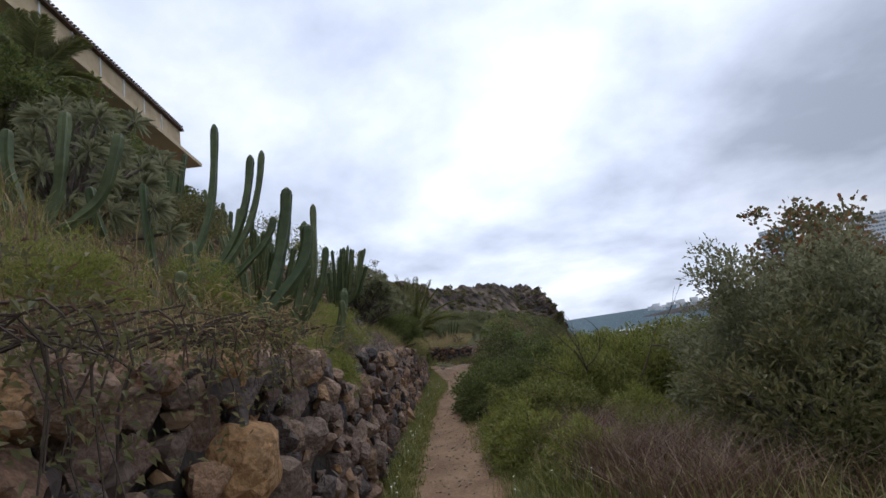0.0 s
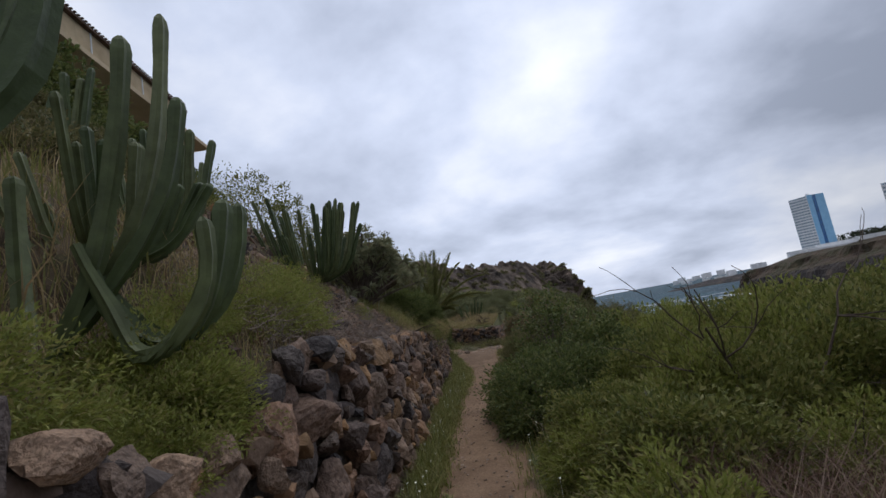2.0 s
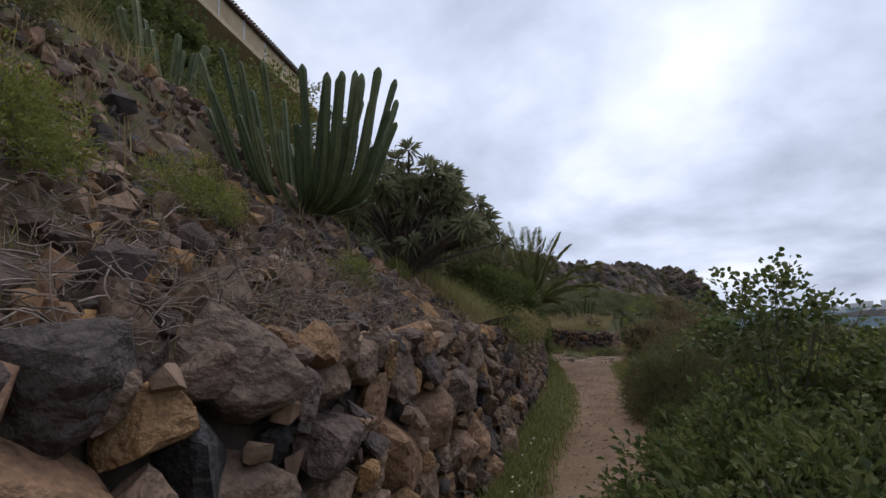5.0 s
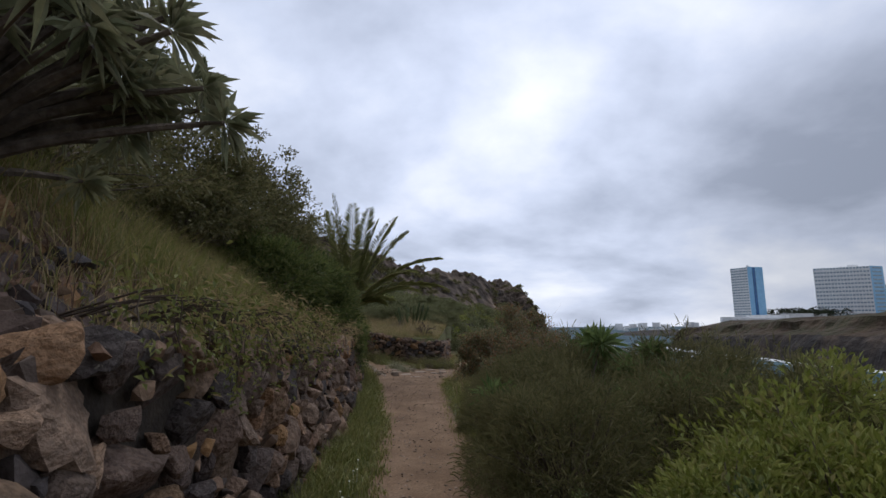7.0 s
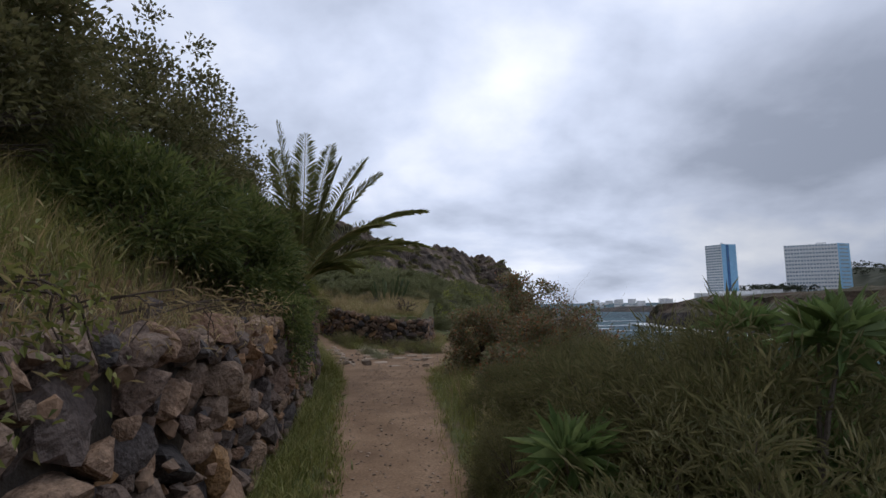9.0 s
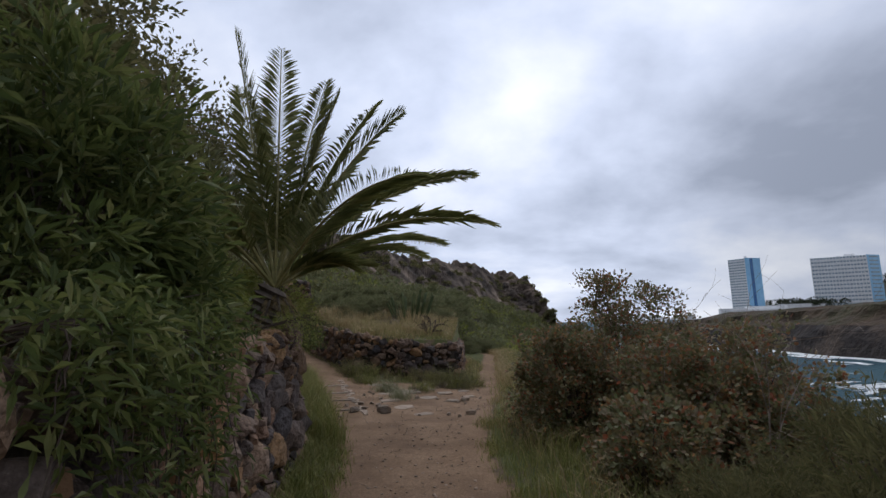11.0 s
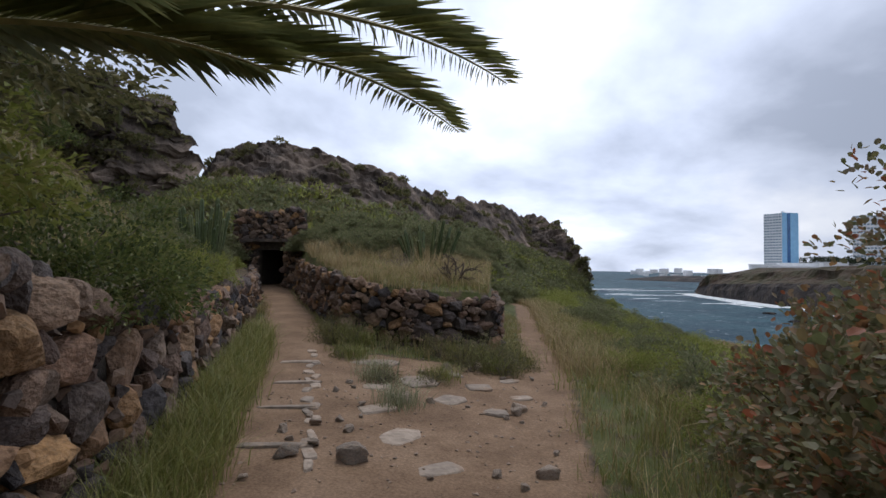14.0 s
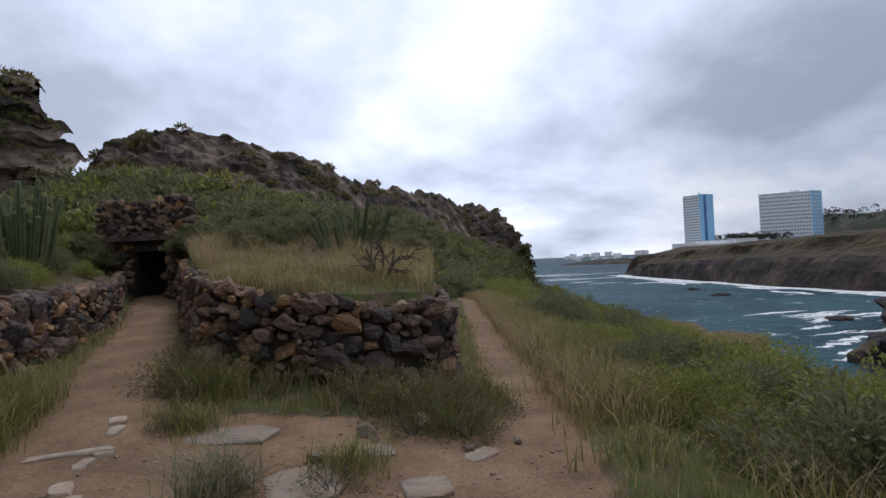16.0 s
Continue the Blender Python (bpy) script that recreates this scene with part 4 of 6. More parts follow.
def hill_house():
    """The long villa at the top of the bank."""
    a, b = np.array([-22.0, -8.0]), np.array([-36.3, 52.6])
    at = (a[0], a[1], 24.0)
    base = thing("villa", "long cream villa with a tiled roof above the hillside", "house", at)
    L, R = np.zeros(2), b - a
    top = 6.6
    ring = [along(L, R, 0, -2.6), along(L, R, 1, -2.6), along(L, R, 1, -9), along(L, R, 0, -9)]
    g = Geo(); prism(g, ring, -4.0, top - 2.6); part("wall", g, M_CREAM, base)
    g = Geo(); prism(g, [along(L, R, -0.003, 1.3), along(L, R, 1.003, 1.3), along(L, R, 1.003, -9), along(L, R, -0.003, -9)], top - 2.6, top - 2.15)
    part("balcony_slab", g, M_SOIL_SIDE, base, "weathered white concrete edge")
    g = Geo(); prism(g, [along(L, R, 0, 1.2), along(L, R, 0.91, 1.2), along(L, R, 0.91, -9), along(L, R, 0, -9)], top - 2.15, top - 0.25)
    part("parapet", g, M_CREAM, base, "cream rendered parapet wall")
    g = Geo(); prism(g, [along(L, R, -0.003, 1.6), along(L, R, 0.913, 1.6), along(L, R, 0.913, -9), along(L, R, -0.003, -9)], top - 0.25, top)
    roof = part("roof", g, M_ROOF, base)
    for k in range(136):
        g = Geo(); prism(g, [along(L, R, (k + 0.1) / 150, 1.75), along(L, R, (k + 0.6) / 150, 1.75), along(L, R, (k + 0.6) / 150, 0.3), along(L, R, (k + 0.1) / 150, 0.3)], top + 0.004, top + 0.09)
        part("tile", g, M_ROOF, roof)
    for k in range(15):
        g = Geo(); prism(g, [along(L, R, (k + 0.2) / 17, 1.27), along(L, R, (k + 0.24) / 17, 1.27), along(L, R, (k + 0.24) / 17, 1.205), along(L, R, (k + 0.2) / 17, 1.205)], top - 2.15, top - 0.25)
        part("pilaster", g, M_WHITE, base)
        g = Geo(); prism(g, [along(L, R, (k + 0.35) / 17, -2.55), along(L, R, (k + 0.8) / 17, -2.55), along(L, R, (k + 0.8) / 17, -2.595), along(L, R, (k + 0.35) / 17, -2.595)], -1.0, 2.2)
        part("window", g, M_GLASS, base)


hill_house()


# ---- dry stone walls ----
def pack(length, low, high, r, sizes=((0.205, 7), (0.16, 26), (0.12, 100), (0.09, 260), (0.066, 420), (0.045, 520)), density=1.0):
    """Stones of falling size dropped where they still fit: rows of place along, height, radius."""
    got = np.zeros((0, 3))
    for rad, tries in sizes:
        for _ in range(int(tries * length * density)):
            s = r.uniform(0, length)
            lo, hi = low(s), high(s)
            if hi - lo < 0.1:
                continue
            rr = rad * r.uniform(0.85, 1.15)
            h = r.uniform(lo + rr * 0.3, hi - rr * 0.55)
            if len(got):
                d = np.hypot((got[:, 0] - s) / 1.12, (got[:, 1] - h) / 0.86)
                if (d < (got[:, 2] + rr) * 0.78).any():
                    continue
            got = np.vstack([got, (s, h, rr)])
    return got


def dry_wall(name, label, line, low, high, seed, depth=0.3, parts=300, sizes=None):
    """line: list of (x, y); the face looks to the right of the line's run. low, high: heights as functions of the place along it."""
    r = np.random.default_rng(seed)
    pts = np.array(line, float)
    seg = np.linalg.norm(np.diff(pts, axis=0), axis=1)
    acc = np.concatenate([[0], np.cumsum(seg)])
    length = acc[-1]
    base = thing(name, label, "stone wall", kind="structure")

    def place(s):
        x, y = np.interp(s, acc, pts[:, 0]), np.interp(s, acc, pts[:, 1])
        k = min(np.searchsorted(acc, s, side="right") - 1, len(seg) - 1)
        d = (pts[k + 1] - pts[k]) / seg[k]
        return np.array([x, y]), d, np.array([d[1], -d[0]])

    # earth core
    ss = np.linspace(0, length, max(6, int(length * 4)))
    vs = []
    for s in ss:
        p, d, nrm = place(s)
        lo, hi = low(s) - 0.4, high(s) - 0.09
        f, b = p - nrm * 0.11, p - nrm * (depth + 0.1)
        vs += [(f[0], f[1], lo), (f[0] - nrm[0] * 0.06, f[1] - nrm[1] * 0.06, hi), (b[0], b[1], hi), (b[0], b[1], lo)]
    n = len(ss)
    tri = []
    for i in range(n - 1):
        for q in range(4):
            a, c = i * 4 + q, i * 4 + (q + 1) % 4
            tri += [(a, c, c + 4), (a, c + 4, a + 4)]
    tri += [(0, 1, 2), (0, 2, 3)] + [(n * 4 - 4, n * 4 - 2, n * 4 - 3), (n * 4 - 4, n * 4 - 1, n * 4 - 2)]
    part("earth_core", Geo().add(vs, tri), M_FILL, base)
    rows = pack(length, low, high, r, **({"sizes": sizes} if sizes else {}))
    # capstones
    s = 0.1
    while s < length - 0.1:
        rr = r.uniform(0.075, 0.165) if depth > 0.25 else r.uniform(0.07, 0.13)
        s += rr
        rows = np.vstack([rows, (s, high(s) - rr * 0.35, rr)])
        s += rr * 0.75
    rows = rows[np.argsort(-rows[:, 2])]
    rest = Geo()
    for k, (s, h, rr) in enumerate(rows):
        p, d, nrm = place(s)
        lean = 0.05 * (h - low(s))
        jut = r.uniform(-0.06, 0.03)
        c = (p[0] - nrm[0] * (rr * 0.45 + lean - jut), p[1] - nrm[1] * (rr * 0.45 + lean - jut), h)
        size = Vector((rr * r.uniform(1.05, 1.3), rr * r.uniform(0.75, 1.0), rr * r.uniform(0.82, 1.02)))
        m = Matrix.LocRotScale(c, Euler((r.normal() * 0.25, r.normal() * 0.3, math.atan2(d[1], d[0]) + r.normal() * 0.25)), size)
        idx = int(r.integers(0, len(SHAPES)))
        if k < parts:
            ob = new("stone", STONE_MESH[idx])
            ob.parent = base
            ob.matrix_basis = m
        else:
            mm = np.array(m)
            rest.add(SHAPES[idx][0] @ mm[:3, :3].T + mm[:3, 3], SHAPES[idx][1])
    if rest.n:
        tagged(part("small_stones", rest, M_STONES, base), kind="stuff")
    return base


def bank_wall(name, label, y0, y1, seed, parts=300):
    ys = np.linspace(y0, y1, int((y1 - y0) * 2) + 2)
    xs = np.interp(ys, WALL_Y, WALL_X)
    line = list(zip(xs, ys))
    acc = np.concatenate([[0], np.cumsum(np.hypot(np.diff(xs), np.diff(ys)))])

    def low(s):
        y = np.interp(s, acc, ys)
        return float(path_z(np.interp(y, WALL_Y, WALL_X), y)) - 0.05

    def high(s):
        y = np.interp(s, acc, ys)
        return float(np.interp(y, TOP_Y, TOP_Z) + 0.07 * fbm(np.array([y]), np.array([1.0]), 0.8, seed)[0])
    return dry_wall(name, label, line, low, high, seed, parts=parts)


bank_wall("wall_1", "dry stone retaining wall of dark basalt beside the path", -3.0, 6.5, 11)
bank_wall("wall_2", "dry stone retaining wall of dark and ochre basalt beside the path", 6.5, 14.5, 12)
bank_wall("wall_3", "dry stone retaining wall of rough basalt below the palm", 14.5, 23.1, 13)
bank_wall("wall_4", "low dry stone wall along the path to the passage", 23.12, 38.6, 14)


SMALL = ((0.17, 8), (0.125, 50), (0.095, 120), (0.07, 260), (0.05, 420))


def terrace_walls():
    front = [(-4.5, 30.2), (-3.1, 29.95), (-1.45, 30.35)]

    def lo_f(s):
        return float(np.interp(s, [0, 1.4, 3.1], [0.28, 0.06, -0.22]))

    def hi_f(s):
        return float(np.interp(s, [0, 1.4, 3.1], [1.30, 1.10, 0.92]) + 0.05 * math.sin(s * 5))
    dry_wall("wall_5", "dark dry stone wall at the front of the grassy terrace", front, lo_f, hi_f, 15, 0.24, sizes=SMALL)
    left = [(-9.2, 38.6), (-6.75, 34.0), (-4.5, 30.25)]

    def lo_l(s):
        return float(np.interp(s, [0, 9.6], [0.65, 0.25]))

    def hi_l(s):
        return float(np.interp(s, [0, 9.6], [1.75, 1.30]) + 0.05 * math.sin(s * 4))
    dry_wall("wall_6", "dry stone terrace wall along the path to the passage", left, lo_l, hi_l, 16, 0.24, sizes=SMALL)
    right = [(-1.45, 30.35), (-1.6, 36.0), (-2.1, 42.0)]

    def lo_r(s):
        return float(np.interp(s, [0, 5.6, 11.6], [-0.25, -0.4, -0.5]))

    def hi_r(s):
        return float(np.interp(s, [0, 5.6, 11.6], [0.92, 0.75, 0.7]) + 0.05 * math.sin(s * 4))
    dry_wall("wall_7", "low dry stone terrace wall beside the narrow seaward path", right, lo_r, hi_r, 17, 0.24, parts=160, sizes=SMALL)


terrace_walls()


def passage():
    """The stone front of the covered passage, with its lintel and dark opening."""
    def zero(s):
        return 0.55
    dry_wall("wall_8", "dry stone jamb beside the dark passage opening", [(-12.0, 39.2), (-10.95, 39.0)], zero, lambda s: 2.42, 18)
    dry_wall("wall_9", "dry stone jamb beside the dark passage opening", [(-9.85, 38.95), (-9.05, 38.8)], zero, lambda s: 2.42, 19)
    dry_wall("wall_10", "dark stone wall above the passage lintel", [(-12.0, 39.2), (-10.5, 39.0), (-9.05, 38.8)], lambda s: 2.52, lambda s: 3.62 + 0.08 * math.sin(s * 3), 20)
    g = Geo(); prism(g, [(-11.5, 38.85), (-9.5, 38.72), (-9.45, 39.35), (-11.45, 39.5)], 2.42, 2.54)
    solid("lintel", g, M_ROCK, "flat stone lintel over the passage opening", "lintel", kind="structure")
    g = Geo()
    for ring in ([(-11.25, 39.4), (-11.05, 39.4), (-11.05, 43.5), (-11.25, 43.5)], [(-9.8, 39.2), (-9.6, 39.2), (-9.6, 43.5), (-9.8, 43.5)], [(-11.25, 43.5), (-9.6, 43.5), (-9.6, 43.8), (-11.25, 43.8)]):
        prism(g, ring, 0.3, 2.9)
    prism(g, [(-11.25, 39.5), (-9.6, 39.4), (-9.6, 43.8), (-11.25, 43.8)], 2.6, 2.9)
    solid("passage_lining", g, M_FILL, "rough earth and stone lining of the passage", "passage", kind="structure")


passage()


# ---- stones on the path ----
def flat_stone(name, label, x, y, w, d, h, turn, seed, mat=None, group=""):
    r = np.random.default_rng(seed)
    k = 11
    a = (np.arange(k) + r.uniform(-0.4, 0.4, k)) * 2 * np.pi / k
    ring = np.stack([np.sign(np.cos(a)) * np.abs(np.cos(a)) ** 0.55 * w / 2, np.sign(np.sin(a)) * np.abs(np.sin(a)) ** 0.55 * d / 2], -1) * r.uniform(0.86, 1.06, (k, 1))
    h = h * 0.45
    p = np.concatenate([np.c_[ring, np.full(k, -0.12)], np.c_[ring, np.full(k, h - 0.015) + r.normal(size=k) * 0.004], np.c_[ring * 0.9, np.full(k, h) + r.normal(size=k) * 0.004]])
    v, f = hull(p)
    ob = solid(name, Geo().add(v, f), mat or M_SLAB, label, "stone", (x, y, float(ground_z(x, y)) - 0.008), group=group)
    ob.rotation_euler[2] = radians(turn)


for k, (x, y, w, d, h) in enumerate(((-3.30, 25.0, 0.62, 0.085, 0.06), (-3.62, 26.0, 0.62, 0.085, 0.06), (-3.98, 27.0, 0.62, 0.085, 0.06), (-4.4, 28.1, 0.62, 0.085, 0.06))):
    flat_stone("step_slab", "worn stone step slab set across the earth path", x, y, w, d, h, 12 + k * 3, 300 + k, group="step slabs of the path")
for k in range(21):
    if k in (4, 9, 15, 18):
        continue
    s = k / 20
    flat_stone("kerb_stone", "small pale kerb stone edging the stepped path", -2.86 - s * 1.62 + 0.05 * math.sin(k * 3), 24.7 + s * 4.1, 0.08 + 0.035 * (k % 3), 0.22 + 0.05 * (k % 2), 0.05, 22 + 16 * math.sin(k * 2.3), 320 + k, group="kerb stones")
for k, (x, y, w, d, h, t) in enumerate(((-3.4, 28.55, 0.85, 0.42, 0.05, 5), (-2.55, 27.7, 0.5, 0.62, 0.08, 25), (-2.05, 27.0, 0.42, 0.35, 0.06, 60), (-1.75, 27.7, 0.36, 0.3, 0.07, 10),
                                        (-2.75, 26.3, 0.45, 0.3, 0.05, 40), (-1.5, 26.6, 0.3, 0.22, 0.08, 0), (-2.35, 25.5, 0.5, 0.36, 0.03, 75), (-1.2, 27.4, 0.3, 0.2, 0.06, 30),
                                        (-3.0, 27.2, 0.4, 0.26, 0.04, 12), (-1.35, 28.3, 0.34, 0.2, 0.05, 50), (-2.2, 28.3, 0.4, 0.26, 0.05, 20), (-1.9, 24.9, 0.4, 0.25, 0.03, 35))):
    flat_stone("flat_rock", "grey flat rock bedded in the trodden earth", x, y, w, d, h, t, 350 + k, group="flat rocks at the fork")
r0 = np.random.default_rng(50)
LOOSE_MESH = [Geo().add(*rough_stone(SHAPES[k], k)).mesh("loose_stone", M_SLAB) for k in range(8)]
for k in range(46):
    x, y = r0.uniform(-3.4, -0.9), r0.uniform(24.3, 29.2)
    rr = abs(r0.normal()) * 0.035 + 0.025
    ob = new("loose_stone", LOOSE_MESH[k % 8])
    ob.matrix_basis = Matrix.LocRotScale((x, y, float(ground_z(x, y)) + rr * 0.4), Euler((0, 0, k)), Vector((rr * 1.2, rr, rr * 0.75)))
    tagged(ob, "small loose stone lying on the earth", "stone", "loose stones")
g = Geo()
for k in range(3200):
    y = r0.uniform(-1, 34)
    x = np.interp(y, PATH_Y, PATH_X) + r0.normal() * 0.5 if y < 24 else r0.uniform(-4.2, -0.6)
    if path_gap(np.array(x), np.array(y)) > 0.12:
        continue
    rr = r0.uniform(0.006, 0.02)
    v, f = SHAPES[k % 26]
    g.add(v * rr * np.array([1, 1, 0.6]) + np.array([x, y, float(ground_z(x, y)) + rr * 0.2]), f)
solid("pebbles", g, M_GRIT, "loose grit and pebbles on the trodden path", "pebbles", kind="stuff")
# rubble and boulders on the bank
g = Geo()
for k in range(3000):
    y = r0.uniform(4.4, 11.2) if k < 2750 else r0.uniform(-1, 24)
    x = np.interp(y, WALL_Y, WALL_X) - 0.35 - abs(r0.normal()) * (1.7 if k < 2750 else 1.2)
    rr = r0.uniform(0.022, 0.07) if k % 12 else r0.uniform(0.07, 0.13)
    v, f = SHAPES[k % 26]
    e = np.array(Euler((r0.uniform(0, 6), r0.uniform(0, 6), 0)).to_matrix())
    g.add((v * rr * np.array([1.2, 1, 0.7])) @ e.T + np.array([x, y, float(ground_z(x, y)) + rr * 0.15]), f)
solid("bank_rubble", g, M_STONES, "loose rubble stones strewn over the earth bank", "rubble", kind="stuff")


# ---- plants ----
def gz(x, y):
    return float(ground_z(x, y))


def set_at(x, y, turn=0.0, size=1.0, sink=0.05, tall=1.0):
    return Matrix.LocRotScale((x, y, gz(x, y) - sink), Euler((0, 0, radians(turn))), Vector((size, size, size * tall)))


def shrub(name, label, category, x, y, rx, rz, mat, seed, clusters=90, per=34, leaf=0.045, wide=0.022, stems=14, bare=0.25, round_leaf=False, spread=0.13, stem_mat=None, group="", lift=0.0, droop=0.1):
    """Branches from one root to clusters of leaves that fill an uneven dome."""
    r = np.random.default_rng(seed)
    base = thing(name, label, category, (x, y, gz(x, y) - 0.05), group)
    clusters, leaf, wide = int(clusters * 1.5), leaf * 1.15, wide * 1.3
    d = unit(r.normal(size=(clusters, 3)) * np.array([1, 1, 0.9]))
    d[:, 2] = np.abs(d[:, 2]) * 1.0
    reach = r.uniform(0.45, 1.0, clusters) ** 0.6 * (1 + 0.28 * fbm(d[:, 0] * 3 + seed, d[:, 1] * 3 + d[:, 2], 1.2, seed % 50, 2))
    tip = d * reach[:, None] * np.array([rx, rx, rz]) + np.array([0, 0, lift])
    tip[:, 2] = np.maximum(tip[:, 2], 0.05)
    g = Geo()
    for k in range(min(stems * 3, clusters)):
        t = tip[k]
        mid = t * np.array([0.35, 0.35, 0.55]) + r.normal(size=3) * 0.07 * rx
        s = np.linspace(0, 1, 6)[:, None]
        p = (1 - s) ** 2 * np.array([r.normal() * 0.03, r.normal() * 0.03, 0]) + 2 * s * (1 - s) * mid + s * s * t
        tube(g, p, np.linspace(0.007 + 0.007 * rx, 0.003, 6), 4)
    if stems:
        part("branchwork", g, stem_mat or M_BARK, base)
    n = clusters * per
    ball = unit(r.normal(size=(n, 3))) * (r.uniform(0, 1, n) ** 0.5)[:, None]
    c = np.repeat(tip, per, 0) + ball * (0.05 + spread * rx) * r.uniform(0.7, 1.25, clusters).repeat(per)[:, None] * np.array([1, 1, 0.8])
    c[:, 2] = np.maximum(c[:, 2], 0.02)
    out = ball * 0.8 + unit(c - np.array([0, 0, lift + rz * 0.25])) * 0.6 + r.normal(size=(n, 3)) * 0.5 + np.array([0, 0, 0.2])
    g = Geo()
    leaves(g, c, out, leaf * r.uniform(0.6, 1.35, n), wide * r.uniform(0.7, 1.3, n), droop=droop, round_leaf=round_leaf, r=r)
    part("foliage", g, mat, base)
    return base


def cactus_arm(height, reach, radius, r, sweep=0.0, low=False, aim=None):
    """A ribbed column that leaves the root sideways and turns up."""
    n = 13
    s = np.linspace(0, 1, n)
    a = r.uniform(0, 2 * np.pi)
    out = reach * (0.7 * (1 - (1 - np.clip(s * 1.7, 0, 1)) ** 2) + 0.45 * s ** 1.5)
    bend = sweep * s ** 2
    x = np.cos(a) * out + bend * np.cos(a + 1) * 0.5
    y = np.sin(a) * out + bend * np.sin(a + 1) * 0.5
    z = height * np.where(s < 0.35, (s / 0.35) ** 2 * 0.16, 0.16 + (s - 0.35) / 0.65 * 0.84)
    if low:
        a = aim + r.normal() * 0.35
        out = (0.25 + reach * 0.9) * (1 - (1 - s) ** 1.9)
        x, y = np.cos(a) * out, np.sin(a) * out
        z = height * 1.0 * s ** 2.3 + 0.22
    rad = radius * np.clip(0.62 + s * 2, 0.62, 1) * (1 + 0.07 * np.sin(s * 21 + a))
    p = np.stack([x, y, z], -1)
    tip = p[-1] - p[-2]
    p = np.concatenate([p, [p[-1] + tip * 0.25, p[-1] + tip * 0.4]])
    rad = np.concatenate([rad, [radius * 0.72, radius * 0.2]])
    g = Geo()
    tube(g, p, rad, 10, star=0.36)
    return g


def cactus(label, x, y, arms, lo, hi, spread, radius, seed, group="cacti on the bank", sweep=0.15):
    r = np.random.default_rng(seed)
    base = thing("candelabra_cactus", label, "cactus", (x, y, gz(x, y) - 0.06), group)
    for k in range(arms):
        part("arm", cactus_arm(r.uniform(lo, hi), spread * r.uniform(0.15, 1.0) ** 0.7, radius * r.uniform(0.8, 1.15), r, sweep * r.normal(), low=(sweep > 0.25 and k % 3 != 0), aim=0.64 + math.pi * (k % 2)), M_CACTUS, base)
    return base


def branched_cactus(label, x, y, tips, seed, radius=0.056, group="cacti on the bank"):
    """Thick arms that leave one root sideways and turn up to the given tips (metres from the root on the ground)."""
    r = np.random.default_rng(seed)
    base = thing("candelabra_cactus", label, "cactus", (x, y, gz(x, y) - 0.08), group)
    s = np.linspace(0, 1, 16)[:, None]
    for tx, ty, tz, sag in tips:
        tip = np.array([tx, ty, tz])
        if sag < 0:         # hangs from the stem and turns up again
            p0, p1, p2 = np.array([tx * 0.34, ty * 0.2, 0.55]), np.array([tx * 0.45, ty * 0.3, sag]), np.array([tx * 0.95, ty * 0.9, sag - 0.05])
        else:
            p0, p1, p2 = np.array([r.normal() * 0.05, r.normal() * 0.05, 0.0]), np.array([tx * 0.45, ty * 0.45, sag]), np.array([tx * 0.9, ty * 0.9, tz * 0.45])
        p = (1 - s) ** 3 * p0 + 3 * s * (1 - s) ** 2 * p1 + 3 * s * s * (1 - s) * p2 + s ** 3 * tip
        p = p + np.sin(s * np.pi * 3 + r.uniform(0, 6)) * r.normal(size=3) * 0.012
        q = s[:, 0]
        rad = radius * r.uniform(0.85, 1.15) * np.clip(0.55 + q * 1.6, 0.55, 1) * (1 + 0.08 * np.sin(q * 24 + seed))
        end = p[-1] - p[-2]
        p = np.concatenate([p, [p[-1] + end * 0.3, p[-1] + end * 0.48]])
        rad = np.concatenate([rad, [rad[-1] * 0.78, rad[-1] * 0.28]])
        g = Geo()
        tube(g, p, rad, 10, star=0.34)
        part("arm", g, M_CACTUS, base)
    return base


BIG = "large green candelabra cactus with thick curving arms on the bank"
branched_cactus(BIG, -0.14, 1.05, [(0.36, 0.45, 1.38, 0.3), (0.56, 0.42, 0.98, 0.35), (-0.45, 0.1, 0.95, 0.02), (-0.2, -0.35, 0.6, 0.02)], 1, 0.056)
branched_cactus(BIG, -0.32, 1.95, [(0.50, 0.33, 1.62, 0.25), (0.44, 0.12, 1.40, 0.3), (0.62, 0.22, 1.12, 0.4), (0.74, 0.28, 0.62, -0.03), (0.78, 0.08, 0.5, -0.06), (0.66, 0.5, 0.66, -0.02), (-0.4, 0.3, 1.0, 0.05)], 2, 0.042)
branched_cactus(BIG, -1.15, 1.5, [(0.30, 0.6, 2.0, 0.3), (0.62, 0.75, 1.62, 0.0), (0.74, 0.8, 1.66, 0.0), (-0.45, 0.35, 1.4, 0.1), (0.95, 0.5, 0.8, 0.0), (-0.3, -0.5, 1.1, 0.05)], 3, 0.046)
branched_cactus(BIG, -1.5, 0.6, [(0.5, 0.25, 0.85, 0.0), (-0.5, 0.1, 1.05, 0.0), (-0.2, -0.45, 0.8, 0.0), (0.1, 0.1, 1.1, 0.3)], 4, 0.046)
cactus("clump of upright green candelabra cactus stems behind the thick-armed ones", -1.05, 3.05, 20, 0.45, 0.95, 0.62, 0.038, 6, sweep=0.1)
cactus("clump of upright green candelabra cactus stems above the loose stones", -1.85, 4.4, 18, 0.6, 1.15, 0.6, 0.042, 7, sweep=0.1)
cactus("dense stand of upright green candelabra cactus stems on the rubble bank", -2.3, 8.75, 50, 0.8, 1.5, 0.95, 0.038, 5, sweep=0.12)
